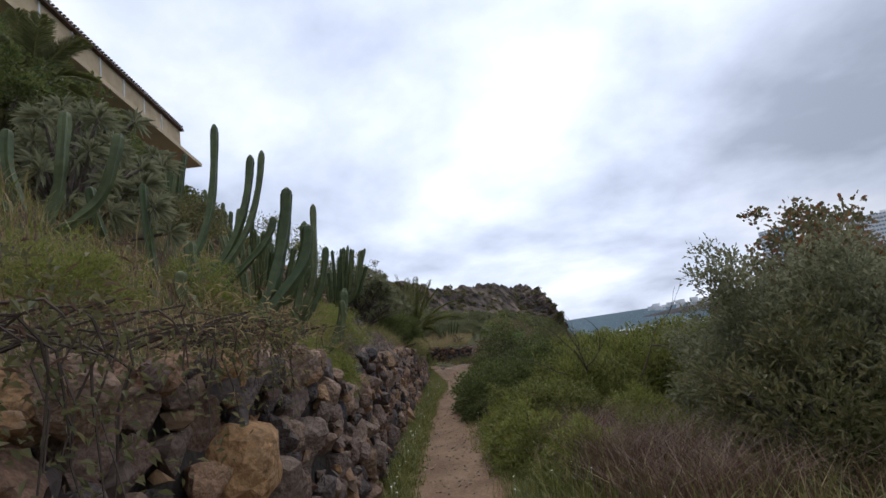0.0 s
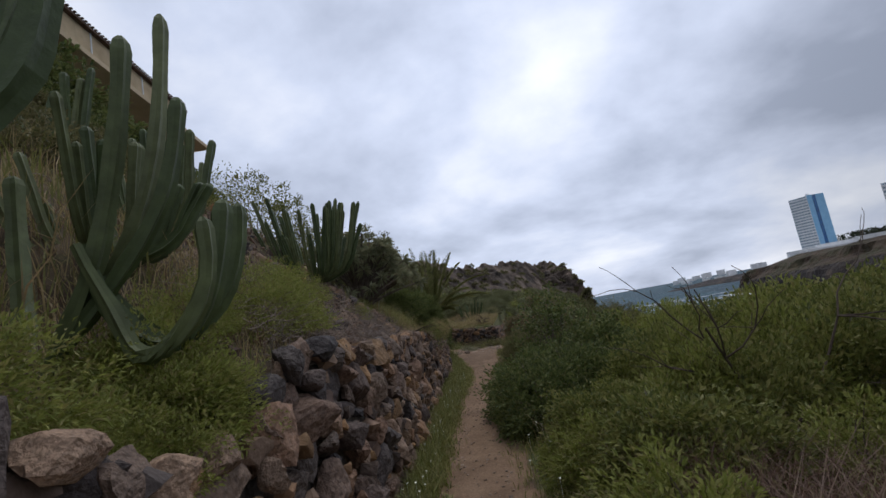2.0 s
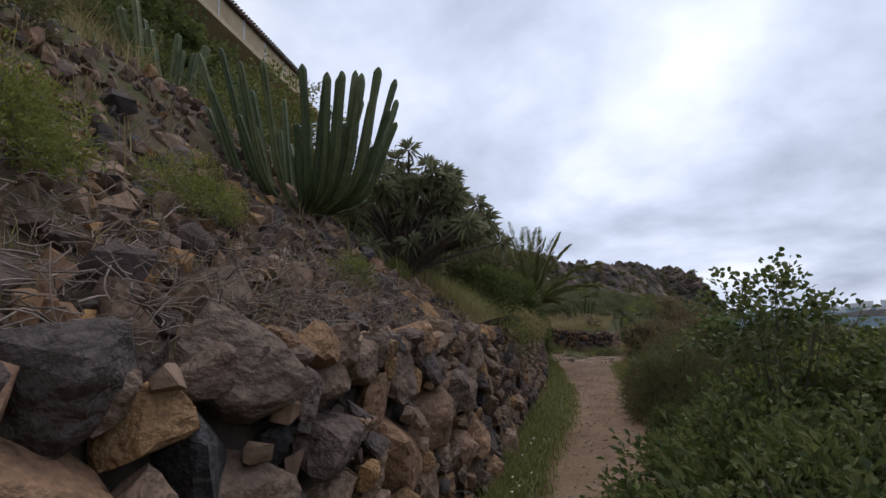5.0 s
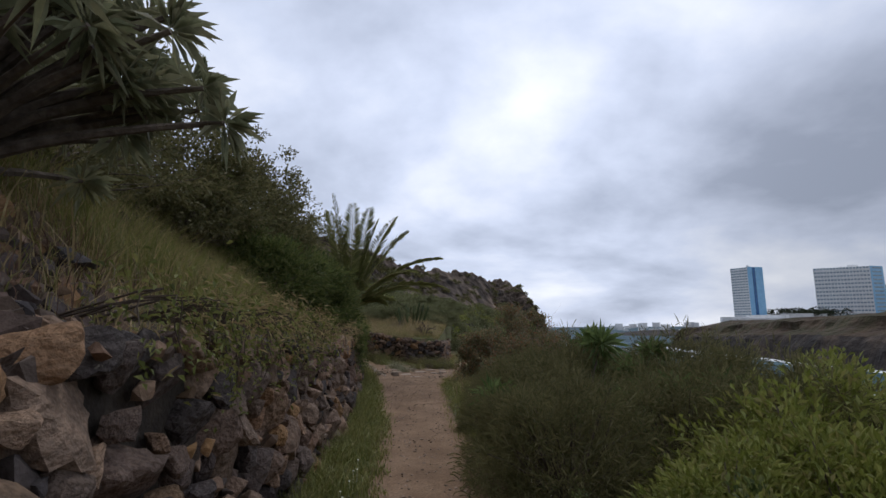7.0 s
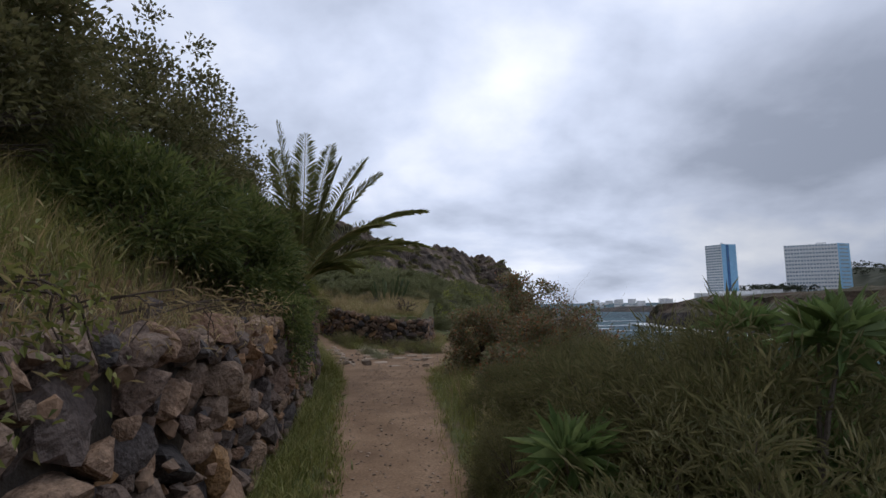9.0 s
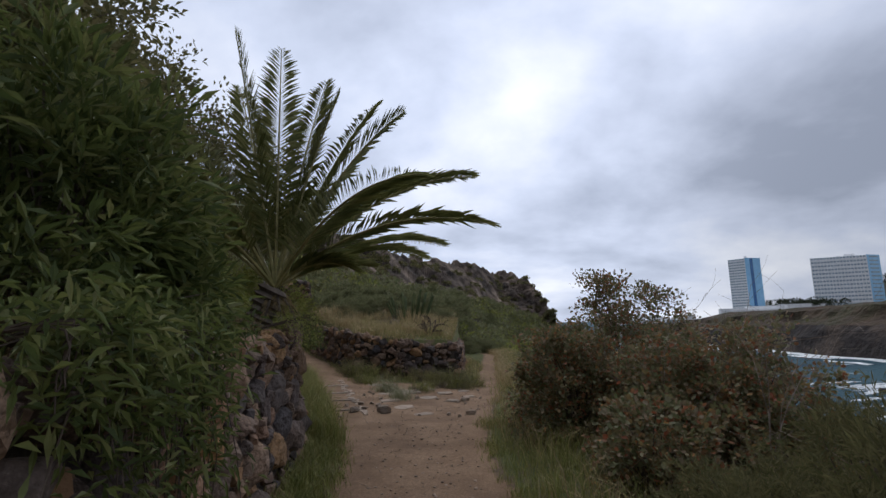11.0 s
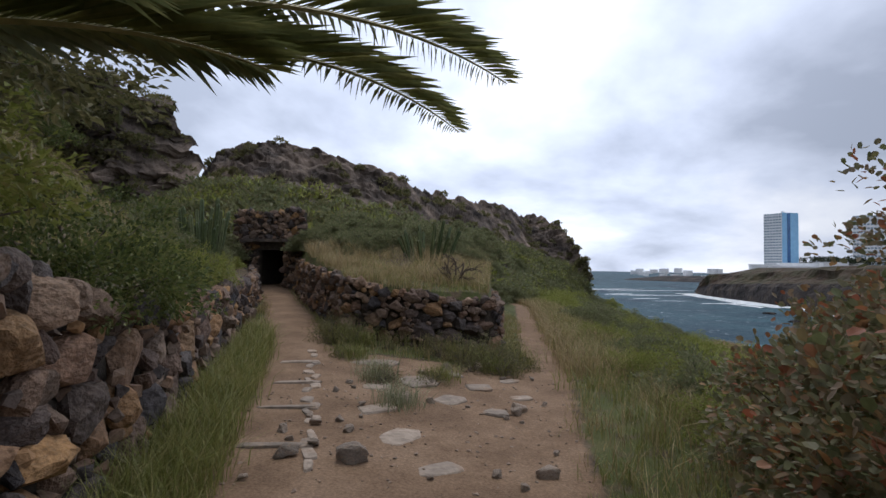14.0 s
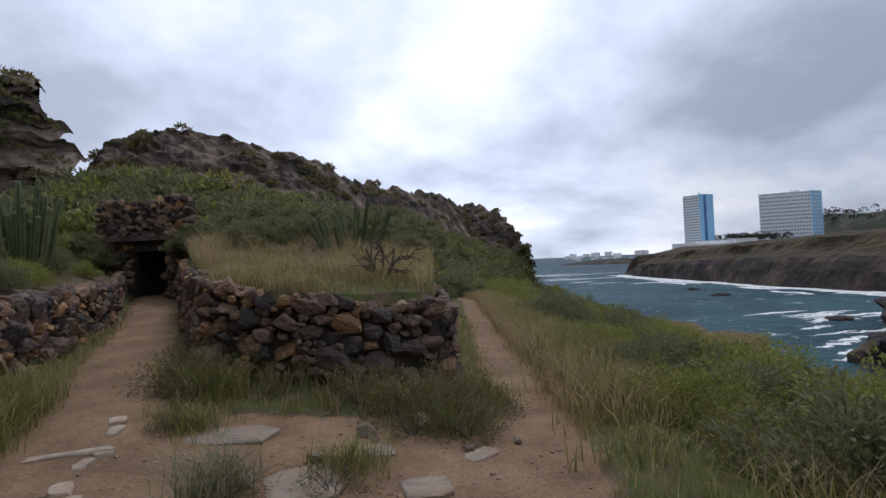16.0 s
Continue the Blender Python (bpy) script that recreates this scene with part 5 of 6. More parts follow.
cactus("slim candelabra cactus standing on the grassy terrace", -3.8, 36.0, 26, 0.7, 1.3, 0.9, 0.045, 7, "cacti by the passage", 0.05)
cactus("slim candelabra cactus standing on the green bank", -9.8, 34.0, 18, 0.9, 1.9, 0.7, 0.06, 8, "cacti by the passage", 0.05)
cactus("slim candelabra cactus standing on the green bank", -11.3, 35.6, 12, 0.8, 1.5, 0.6, 0.055, 9, "cacti by the passage", 0.05)
for k, (x, y) in enumerate(((-4.6, 5.8), (-5.5, 9.5), (-3.2, -0.6))):
    cactus("older candelabra cactus higher up the grassy bank", x, y, 9, 0.7, 1.5, 0.6, 0.07, 20 + k)


def rosette_tree(name, label, x, y, heads, rx, rz, leaf, wide, per, mat, seed, group="", trunk=0.045, droop=0.25, lean=(0, 0)):
    """A forked trunk whose every tip carries a rosette of strap leaves."""
    r = np.random.default_rng(seed)
    base = thing(name, label, "shrub", (x, y, gz(x, y) - 0.05), group)
    d = unit(r.normal(size=(heads, 3)) * np.array([1, 1, 0.5]) + np.array([lean[0], lean[1], 1.05]))
    d[:, 2] = np.abs(d[:, 2])
    tips = d * np.array([rx, rx, rz]) * r.uniform(0.62, 1.0, (heads, 1))
    wood, green = Geo(), Geo()
    s = np.linspace(0, 1, 7)[:, None]
    for t in tips:
        mid = np.array([t[0] * 0.25, t[1] * 0.25, t[2] * 0.62]) + r.normal(size=3) * 0.04
        p = 2 * s * (1 - s) * mid + s * s * t
        tube(wood, p, np.linspace(trunk, trunk * 0.32, 7), 6)
        k = per
        w = unit(r.normal(size=(k, 3)) + t / np.linalg.norm(t) * 0.75)
        leaves(green, t + w * 0.02, w, leaf * r.uniform(0.65, 1.15, k), wide, fold=0.2, droop=droop, r=r)
    part("trunk", wood, M_BARK, base)
    part("foliage", green, mat, base)
    return base


rosette_tree("spurge_bush", "dome-shaped spurge bush with narrow grey-green leaves on a forked trunk", -2.2, 10.65, 110, 1.4, 1.85, 0.21, 0.034, 40, M_GREY, 31, lean=(0.25, -0.1))
rosette_tree("spurge_bush", "dome-shaped spurge bush with narrow grey-green leaves on a forked trunk", -2.45, 1.75, 44, 1.05, 1.55, 0.24, 0.036, 40, M_GREY, 32)
rosette_tree("spurge_bush", "dome-shaped spurge bush with narrow grey-green leaves on a forked trunk", -3.3, 2.9, 44, 1.2, 1.7, 0.26, 0.036, 40, M_GREY, 33)
rosette_tree("spurge_bush", "dome-shaped spurge bush with narrow grey-green leaves on a forked trunk", -3.0, -1.2, 34, 1.4, 1.8, 0.34, 0.034, 44, M_GREY, 34)

# shrubs up the bank
shrub("bank_shrub", "tall leafy green shrub growing behind the spurge bush", "shrub", -3.6, 12.6, 1.35, 2.1, M_OLIVE, 40, 130, 42, 0.06, 0.026)
shrub("bank_shrub", "tall leafy green shrub growing behind the cactus stand", "shrub", -4.6, 10.8, 1.5, 2.3, M_LEAF, 41, 130, 40, 0.06, 0.028)
shrub("bank_tree", "big olive-green shrub tree on the upper bank", "tree", -5.5, 19.4, 2.1, 3.1, M_OLIVE, 42, 250, 84, 0.075, 0.036, stems=26)
shrub("bank_tree", "big olive-green shrub tree on the upper bank", "tree", -6.3, 23.2, 2.2, 3.4, M_OLIVE, 43, 250, 84, 0.075, 0.036, stems=26)
shrub("bank_tree", "olive-green shrub tree with dry twigs on the bank", "tree", -4.7, 16.2, 1.6, 2.4, M_OLIVE, 44, 200, 70, 0.07, 0.032, stems=24)
shrub("oleander_bush", "dark green oleander bush hanging over the stone wall", "shrub", -3.1, 18.5, 1.05, 1.4, M_DEEP, 45, 150, 60, 0.11, 0.021, stems=20, lift=0.05)
shrub("oleander_bush", "dark green oleander bush hanging over the stone wall", "shrub", -3.35, 16.9, 1.0, 1.2, M_DEEP, 46, 140, 55, 0.11, 0.021, stems=20)
shrub("oleander_bush", "dark green bush below the palm on the wall", "shrub", -4.7, 20.2, 1.0, 1.2, M_DEEP, 47, 150, 55, 0.11, 0.021, stems=20)
shrub("ivy_bush", "small-leaved scrub spilling over the wall below the palm", "shrub", -3.7, 20.9, 0.5, 0.42, M_LIME, 48, 110, 60, 0.03, 0.016, stems=12)
shrub("ivy_bush", "small-leaved scrub spilling over the wall below the palm", "shrub", -4.1, 22.6, 0.8, 0.7, M_LIME, 49, 110, 60, 0.035, 0.018, stems=12)
shrub("ivy_bush", "small-leaved scrub growing at the foot of the palm", "shrub", -4.4, 24.2, 0.9, 0.9, M_DEEP, 50, 110, 60, 0.04, 0.02, stems=12)
# a skyline of dark garden plants below the villa
top = shrub("garden_bush", "dark garden bush at the top of the bank below the villa", "shrub", -14.0, 8.0, 1.9, 2.3, M_DEEP, 51, 110, 40, 0.12, 0.06, group="garden bushes below the villa")
r1 = np.random.default_rng(9)
for k in range(44):
    y = -6 + k * 1.5
    d = r1.uniform(8, 25)
    x = np.interp(y, WALL_Y, WALL_X) - d
    copy_thing(top, set_at(x, y, k * 47, 0.55 + d * 0.035))
for k in range(44):
    y = -9 + k * 1.28
    x = -22.0 - 15.2 * (y + 8) / 64.5 + r1.uniform(2.0, 4.2)
    copy_thing(top, set_at(x, y, k * 77, float(np.clip((25.8 - gz(x, y)) / 2.6, 0.9, 2.3)) * r1.uniform(0.85, 1.1)))
mid = shrub("bank_bush", "dry olive bush on the rocky bank", "shrub", -4.5, 6.6, 0.75, 0.7, M_OLIVE, 52, 70, 40, 0.05, 0.024, group="bushes on the bank")
for k in range(52):
    y = r1.uniform(-3, 27)
    d = r1.uniform(2.6, 11)
    copy_thing(mid, set_at(np.interp(y, WALL_Y, WALL_X) - d, y, k * 61, r1.uniform(0.5, 1.3)))

# lime green weeds on the near wall top and bank
weed = shrub("fresh_weed", "bright green feathery weed on the bank", "plant", 0.15, 2.1, 0.40, 0.46, M_LIME, 53, 90, 80, 0.024, 0.007, stems=0, group="green weeds on the bank")
for k, (x, y, s) in enumerate(((-0.25, 2.8, 0.75), (0.25, 1.2, 0.9), (-0.3, 3.6, 1.1), (-0.55, 4.3, 0.9), (0.4, 0.3, 0.8), (-0.9, 4.9, 0.9), (-1.3, 5.6, 1.0), (-1.5, 6.7, 0.8), (-0.6, 1.2, 1.1), (-1.9, 9.8, 0.5), (-1.3, 8.0, 0.6), (-0.1, -0.6, 0.9), (0.28, 1.75, 0.7), (0.2, 2.25, 0.75), (-0.05, 2.2, 1.0), (0.3, 1.45, 0.6))):
    copy_thing(weed, set_at(x, y, k * 70, s))

# seaward side: mounds of low bushes along the path
green = shrub("verge_bush", "low leafy green bush beside the path", "shrub", 2.45, 4.1, 0.72, 0.88, M_LEAF, 60, 120, 52, 0.05, 0.02, group="bushes beside the path")
lime = shrub("verge_bush", "fresh green feathery bush beside the path", "shrub", 2.2, 3.0, 0.55, 0.62, M_LIME, 61, 110, 52, 0.05, 0.014, group="bushes beside the path")
dark = shrub("verge_bush", "dark green dense bush beside the path", "shrub", 1.45, 6.9, 0.75, 1.0, M_DEEP, 62, 130, 52, 0.05, 0.022, group="bushes beside the path")
fine = shrub("heath_bush", "wispy dark heath-like bush beside the path", "shrub", 0.95, 14.0, 0.85, 1.25, M_OLIVE, 63, 120, 60, 0.08, 0.008, stems=26, group="bushes beside the path", stem_mat=M_DARKTWIG)
for kind, rows in ((green, ((3.2, 5.2, 1.0), (2.0, 5.4, 0.85), (2.9, 6.6, 1.0), (4.3, 6.2, 1.2), (3.9, 7.9, 1.2), (2.4, 8.2, 0.9), (5.3, 8.0, 1.4), (2.9, 9.9, 1.0), (4.2, 10.5, 1.3), (2.3, 11.4, 0.8), (3.3, 12.6, 1.0), (2.6, 10.4, 1.0), (5.6, 5.0, 1.2), (3.4, 2.6, 0.7))),
                   (lime, ((1.95, 4.5, 0.8), (1.75, 5.2, 0.7), (2.7, 5.0, 1.0), (2.6, 13.2, 1.2), (3.4, 14.4, 1.3), (2.2, 12.6, 0.9), (2.55, 2.2, 0.8), (1.7, 9.2, 0.9), (1.35, 10.1, 0.8), (4.6, 4.4, 1.1), (2.9, 5.8, 1.15), (3.6, 6.0, 1.3), (2.4, 6.5, 0.95), (4.4, 7.2, 1.5), (3.3, 7.4, 1.25), (3.4, 4.0, 1.0), (1.9, 11.8, 1.2), (2.6, 12.0, 1.4), (2.2, 10.8, 1.2), (3.4, 11.4, 1.4), (2.9, 13.6, 1.3), (4.0, 9.2, 1.3))),
                   (dark, ((1.8, 9.15, 1.1), (2.45, 9.3, 1.2), (2.25, 8.4, 1.05), (1.3, 8.0, 1.1), (1.9, 7.4, 1.05), (2.6, 7.3, 0.9), (1.55, 11.0, 0.75), (1.6, 8.7, 0.85), (2.2, 9.6, 0.9), (3.2, 16.4, 0.9), (0.95, 11.9, 0.5), (5.4, 3.0, 0.9), (4.9, 2.0, 0.9))),
                   (fine, ((1.5, 15.2, 1.1), (1.05, 15.4, 0.9), (1.9, 16.4, 1.1), (1.2, 16.9, 0.9), (0.75, 17.6, 0.75), (2.4, 17.6, 1.1), (1.3, 18.4, 0.9), (0.6, 18.9, 0.7), (1.1, 12.9, 0.9), (2.9, 15.2, 1.2), (0.35, 16.3, 0.5), (2.1, 13.4, 0.9), (3.2, 13.6, 1.1), (3.6, 16.0, 1.2), (3.4, 19.0, 1.1), (1.9, 19.9, 0.9)))):
    for k, (x, y, s) in enumerate(rows):
        copy_thing(kind, set_at(x, y, k * 83 + 20, s, tall=1.22 if kind is fine and x > 1 else 1.4 if kind in (green, lime) and x > 2.4 and 4 < y < 9.5 else 1.0))
for kind, rows in ((green, ((5.6, 9.6, 1.9), (7.0, 11.0, 2.3), (8.6, 12.6, 2.6), (6.4, 8.0, 1.9), (7.8, 9.2, 2.3), (9.6, 10.6, 2.8), (4.9, 11.6, 1.7), (10.6, 14.0, 3.0), (6.4, 13.4, 2.0))),
                   (lime, ((5.0, 8.8, 1.9), (6.0, 10.4, 2.3), (7.4, 8.2, 2.6), (8.6, 10.8, 3.0), (4.4, 9.9, 1.8)))):
    for k, (x, y, s) in enumerate(rows):
        copy_thing(kind, set_at(x, y, k * 71 + 11, s))
shrub("grey_shrub", "tall grey-green shrub with pale dry flower heads beside the path", "shrub", 5.0, 3.3, 1.2, 2.5, M_GREY, 64, 210, 80, 0.06, 0.024, stems=30, stem_mat=M_TWIG)
shrub("grey_shrub", "tall grey-green shrub with pale dry flower heads beside the path", "shrub", 5.7, 2.7, 1.2, 2.4, M_GREY, 72, 190, 76, 0.06, 0.024, stems=30, stem_mat=M_TWIG)
shrub("grey_shrub", "broad dark shrub with long narrow leaves beside the path", "shrub", 4.7, 2.0, 1.15, 1.35, M_OLIVE, 65, 140, 60, 0.08, 0.018, stems=30)
shrub("round_leaf_shrub", "slender shrub with large round dark leaves", "shrub", 1.66, 9.15, 0.55, 0.7, M_DEEP, 66, 80, 14, 0.038, 0.032, stems=12, round_leaf=True, spread=0.12, lift=1.1)
shrub("round_leaf_shrub", "slender shrub with large round green leaves", "shrub", 2.35, 8.75, 0.7, 0.95, M_DEEP, 67, 120, 26, 0.036, 0.030, stems=12, round_leaf=True, spread=0.14, lift=0.4)
shrub("red_leaf_bush", "broad bush with green, red and brown turning leaves", "shrub", 1.5, 24.5, 1.3, 2.6, M_RED, 68, 320, 74, 0.043, 0.030, stems=40, round_leaf=True, stem_mat=M_DARKTWIG)
shrub("red_leaf_bush", "broad bush with green, red and brown turning leaves", "shrub", 2.1, 22.3, 1.3, 1.8, M_RED, 69, 240, 74, 0.043, 0.030, stems=30, round_leaf=True, stem_mat=M_DARKTWIG)
shrub("red_leaf_bush", "small brownish bush at the edge of the path", "shrub", 0.62, 20.7, 0.62, 0.9, M_RED, 70, 90, 40, 0.045, 0.03, stems=20, round_leaf=True, stem_mat=M_DARKTWIG)
shrub("red_leaf_bush", "low reddish bush above the seaward slope", "shrub", 1.35, 21.7, 1.0, 1.55, M_RED, 71, 190, 70, 0.043, 0.030, stems=26, round_leaf=True, stem_mat=M_DARKTWIG)

# rosette plants
for k, (x, y, s) in enumerate(((0.62, 15.0, 0.5), (1.55, 14.6, 0.85), (2.35, 16.0, 1.15), (1.85, 14.2, 0.6), (2.5, 15.1, 1.0), (2.0, 15.4, 0.9), (2.9, 14.5, 0.9), (2.75, 16.4, 1.05))):
    rosette_tree("rosette_plant", "green rosette plant with long strap leaves on bare stems", x, y, 3 if s < 0.7 else 7, 0.62 * s, 1.8 * s, 0.30, 0.046, 60, M_ROSETTE, 80 + k, "rosette plants beside the path", trunk=0.022, droop=0.15)
rosette_tree("rosette_plant", "green rosette plant with long strap leaves on bare stems", 2.6, 28.2, 5, 0.35, 0.7, 0.24, 0.034, 44, M_ROSETTE, 95, "rosette plants beside the path", trunk=0.02, droop=0.15)


def bare_bush(name, label, x, y, height, twigs, seed, mat, thick=0.012, lean=0.5, split=False):
    r = np.random.default_rng(seed)
    g = Geo()
    base = thing(name, label, "dead plant", (x, y, gz(x, y) - 0.03)) if split else None

    def grow(p, d, length, rad, level):
        n = 5
        pts = [p]
        for _ in range(n - 1):
            d = unit(d + r.normal(size=3) * 0.22)
            pts.append(pts[-1] + d * length / (n - 1))
        here = Geo() if split else g
        tube(here, np.array(pts), np.linspace(rad, rad * 0.5, n), 5)
        if split:
            part("stem" if level == 2 else "twig", here, mat, base)
        if level:
            for _ in range(3):
                q = pts[int(r.integers(2, n))]
                grow(q, unit(d + r.normal(size=3) * 0.75 + np.array([0, 0, 0.15])), length * r.uniform(0.45, 0.7), rad * 0.5, level - 1)
    for _ in range(twigs):
        grow(np.array([0.0, 0, 0]), unit(np.array([r.normal() * lean, r.normal() * lean, 1.0])), height * r.uniform(0.45, 0.6), thick, 2)
    if split:
        return base
    return solid(name, g, mat, label, "dead plant", (x, y, gz(x, y) - 0.03))


bare_bush("bare_sapling", "leafless dark sapling rising out of the green bushes", 3.35, 5.0, 2.5, 3, 1, M_DARKTWIG, 0.018, 0.35, True)
bare_bush("dead_stump", "dead grey branching stump on the edge of the terrace", -2.5, 31.7, 1.0, 6, 2, M_DARKTWIG, 0.03, 0.9, True)
bare_bush("dead_bush", "pale leafless bush on the terrace", -4.2, 33.6, 0.9, 14, 3, M_TWIG, 0.008, 0.6)
for k, (x, y) in enumerate(((1.5, 20.6), (2.4, 21.0), (3.2, 20.2), (1.0, 21.6), (3.9, 19.6), (2.0, 23.4))):
    bare_bush("dry_stalk", "thin dry flower stalks standing above the bushes", x, y, 2.5, 4, 10 + k, M_TWIG, 0.006, 0.12)


def brushwood():
    """The heap of pale dead twigs on the wall top, a thousand thin crooked pieces."""
    r = np.random.default_rng(6)
    g = Geo()
    for k in range(2700):
        y = r.uniform(2.9, 8.6) if k < 2300 else r.uniform(3.6, 16.5)
        x = np.interp(y, WALL_Y, WALL_X) - 0.12 - abs(r.normal()) * (0.55 if k < 2300 else 0.7)
        a = r.uniform(0, 2 * np.pi)
        ln = r.uniform(0.12, 0.42)
        n = 6
        p = np.zeros((n, 3))
        d = np.array([np.cos(a), np.sin(a), r.normal() * 0.25])
        p[0] = (x, y, gz(x, y) + r.uniform(0.02, 0.28 if k < 2300 else 0.12))
        for q in range(1, n):
            d = unit(d + r.normal(size=3) * 0.42)
            p[q] = p[q - 1] + d * ln / n
        floor = ground_z(p[:, 0], p[:, 1]) + 0.012
        p[:, 2] = np.maximum(p[:, 2], floor)
        tube(g, p, np.linspace(r.uniform(0.0014, 0.0038), 0.0012, n), 4)
    solid("brushwood", g, M_TWIG, "heap of pale dead twigs lying over the wall top", "brushwood", kind="stuff")


brushwood()


# ---- the palm ----
def frond(tip, sag, seed, leaf=0.5, pairs=98, wide=0.0095):
    """One feather leaf from the crown to tip (relative); sag lifts the middle so that the end arches over."""
    r = np.random.default_rng(seed)
    tip = np.array(tip, float)
    s = np.linspace(0, 1, 16)[:, None]
    mid = tip * 0.5 + np.array([0, 0, sag])
    p = 2 * s * (1 - s) * mid + s * s * tip
    stem, blade = Geo(), Geo()
    tube(stem, p, np.linspace(0.024, 0.005, 16), 5)
    t = np.linspace(0.16, 0.995, pairs)[:, None]
    q = 2 * t * (1 - t) * mid + t * t * tip
    tan = unit(2 * (1 - t) * mid + 2 * t * (tip - mid))
    side = unit(np.cross(tan, np.array([0, 0, 1.0])))
    up = np.cross(side, tan)
    size = leaf * (np.sin(np.clip(t[:, 0] * 1.02, 0, 1) ** 0.8 * np.pi) ** 0.5 * 0.85 + 0.2)
    for sgn in (-1, 1):
        w = tan * (0.75 + 0.4 * t) + side * sgn * 1.0 + up * 0.28 + r.normal(size=(pairs, 3)) * 0.10
        leaves(blade, q, w, size * r.uniform(0.85, 1.1, pairs), wide, fold=0.25, droop=0.16, r=r)
    return stem, blade


def palm(label, x, y, crown, tips, seed, leaf=0.42):
    z = gz(x, y)
    base = thing("palm", label, "palm tree", (x, y, z - 0.1))
    r = np.random.default_rng(seed)
    g = Geo()
    h = crown[2] - z + 0.1
    n = 14
    p = np.stack([np.linspace(0, crown[0] - x, n), np.linspace(0, crown[1] - y, n), np.linspace(0, h, n)], -1)
    tube(g, p, 0.17 + 0.03 * np.cos(np.arange(n) * np.pi), 9)
    part("trunk", g, M_BARK, base)
    c = np.array(crown) - np.array([x, y, z - 0.1])
    for k, (tip, sag) in enumerate(tips):
        stem, blade = frond(tip, sag, seed * 100 + k, leaf)
        f = part("frond", stem, M_RACHIS, base); f.location = c
        part("blade", blade, M_PALM, f)
    # dead lower leaves
    for k in range(6):
        a = -1.5 + k * 0.6
        stem, blade = frond((math.cos(a) * 0.32, math.sin(a) * 0.32, -0.4), 0.08, seed * 100 + 60 + k, 0.12, 22, 0.006)
        f = part("dead_frond", stem, M_BARK, base, "withered brown frond"); f.location = c
        part("blade", blade, M_DRY, f)
    return base


CROWN = (-3.3, 21.95, 2.05)
TIPS = [((0.31, 0.95, 3.13), 0.35), ((2.47, 0.82, 1.51), 0.75), ((1.02, 1.27, 2.88), 0.5), ((-0.48, -0.27, 3.25), 0.2), ((2.69, -0.45, 0.57), 0.75), ((1.89, 2.66, 0.84), 0.62), ((1.47, 3.5, 0.73), 0.65),
        ((-0.9, 0.7, 3.0), 0.3), ((-1.6, 0.2, 2.4), 0.5), ((-1.2, -1.5, 2.2), 0.5), ((-1.9, 1.6, 1.6), 0.6), ((-0.2, 2.6, 1.9), 0.6), ((-2.3, -0.6, 1.1), 0.7),
        ((2.0, -1.4, 0.9), 0.7), ((-1.0, -2.3, 0.9), 0.7), ((0.1, -0.2, 3.0), 0.1), ((1.6, 0.1, 2.2), 0.55), ((0.9, 1.1, 0.35), 0.25), ((0.7, 0.3, 2.6), 0.3),
        ((0.95, 0.1, 0.2), 0.35)]
palm("young date palm with long arching feather fronds above the stone wall", -3.55, 21.9, CROWN, TIPS, 3, 0.5)
r1 = np.random.default_rng(12)
for k, (x, y, s) in enumerate(((-13.5, 14.0, 1.0), (-17.5, 22.0, 1.1), (-10.5, 8.5, 0.9), (-21.0, 31.0, 1.1), (-12.0, 3.5, 0.9))):
    tips = []
    for q in range(20):
        a, e = q * 2.4, r1.uniform(0.1, 1.2)
        tips.append(((math.cos(a) * math.cos(e) * 2.2 * s, math.sin(a) * math.cos(e) * 2.2 * s, math.sin(e) * 2.2 * s), 0.5))
    garden_palm = palm("garden palm with a full crown on the upper bank", x, y, (x, y, gz(x, y) + 1.0), tips, 20 + k, 0.5)
for k in range(13):
    y = -4 + k * 3.9
    copy_thing(garden_palm, set_at(-22.0 - 15.2 * (y + 8) / 64.5 + 4.6 + 0.8 * math.sin(k * 2.1), y, k * 63, 1.5 + 0.35 * math.sin(k * 1.3), tall=1.15))


shrub("red_leaf_bush", "low bush with green and red turning leaves at the path edge", "shrub", 0.42, 23.1, 0.92, 1.65, M_RED, 73, 190, 60, 0.043, 0.030, stems=24, round_leaf=True, stem_mat=M_DARKTWIG)
shrub("brown_shrub", "tall brownish shrub with round leaves beside the path", "shrub", 6.1, 4.1, 1.5, 2.9, M_RED, 74, 260, 70, 0.055, 0.036, stems=34, round_leaf=True, stem_mat=M_DARKTWIG)
shrub("brown_shrub", "tall brownish shrub with round leaves beside the path", "shrub", 6.9, 5.6, 1.5, 2.7, M_RED, 75, 240, 70, 0.055, 0.036, stems=34, round_leaf=True, stem_mat=M_DARKTWIG)
for k, (x, y, s) in enumerate(((2.7, 12.5, 1.7), (3.4, 13.2, 1.9), (3.0, 11.5, 1.5), (3.9, 14.6, 2.0), (4.4, 12.4, 2.0), (5.2, 15.5, 2.2))):
    copy_thing(lime, set_at(x, y, k * 67 + 9, s))


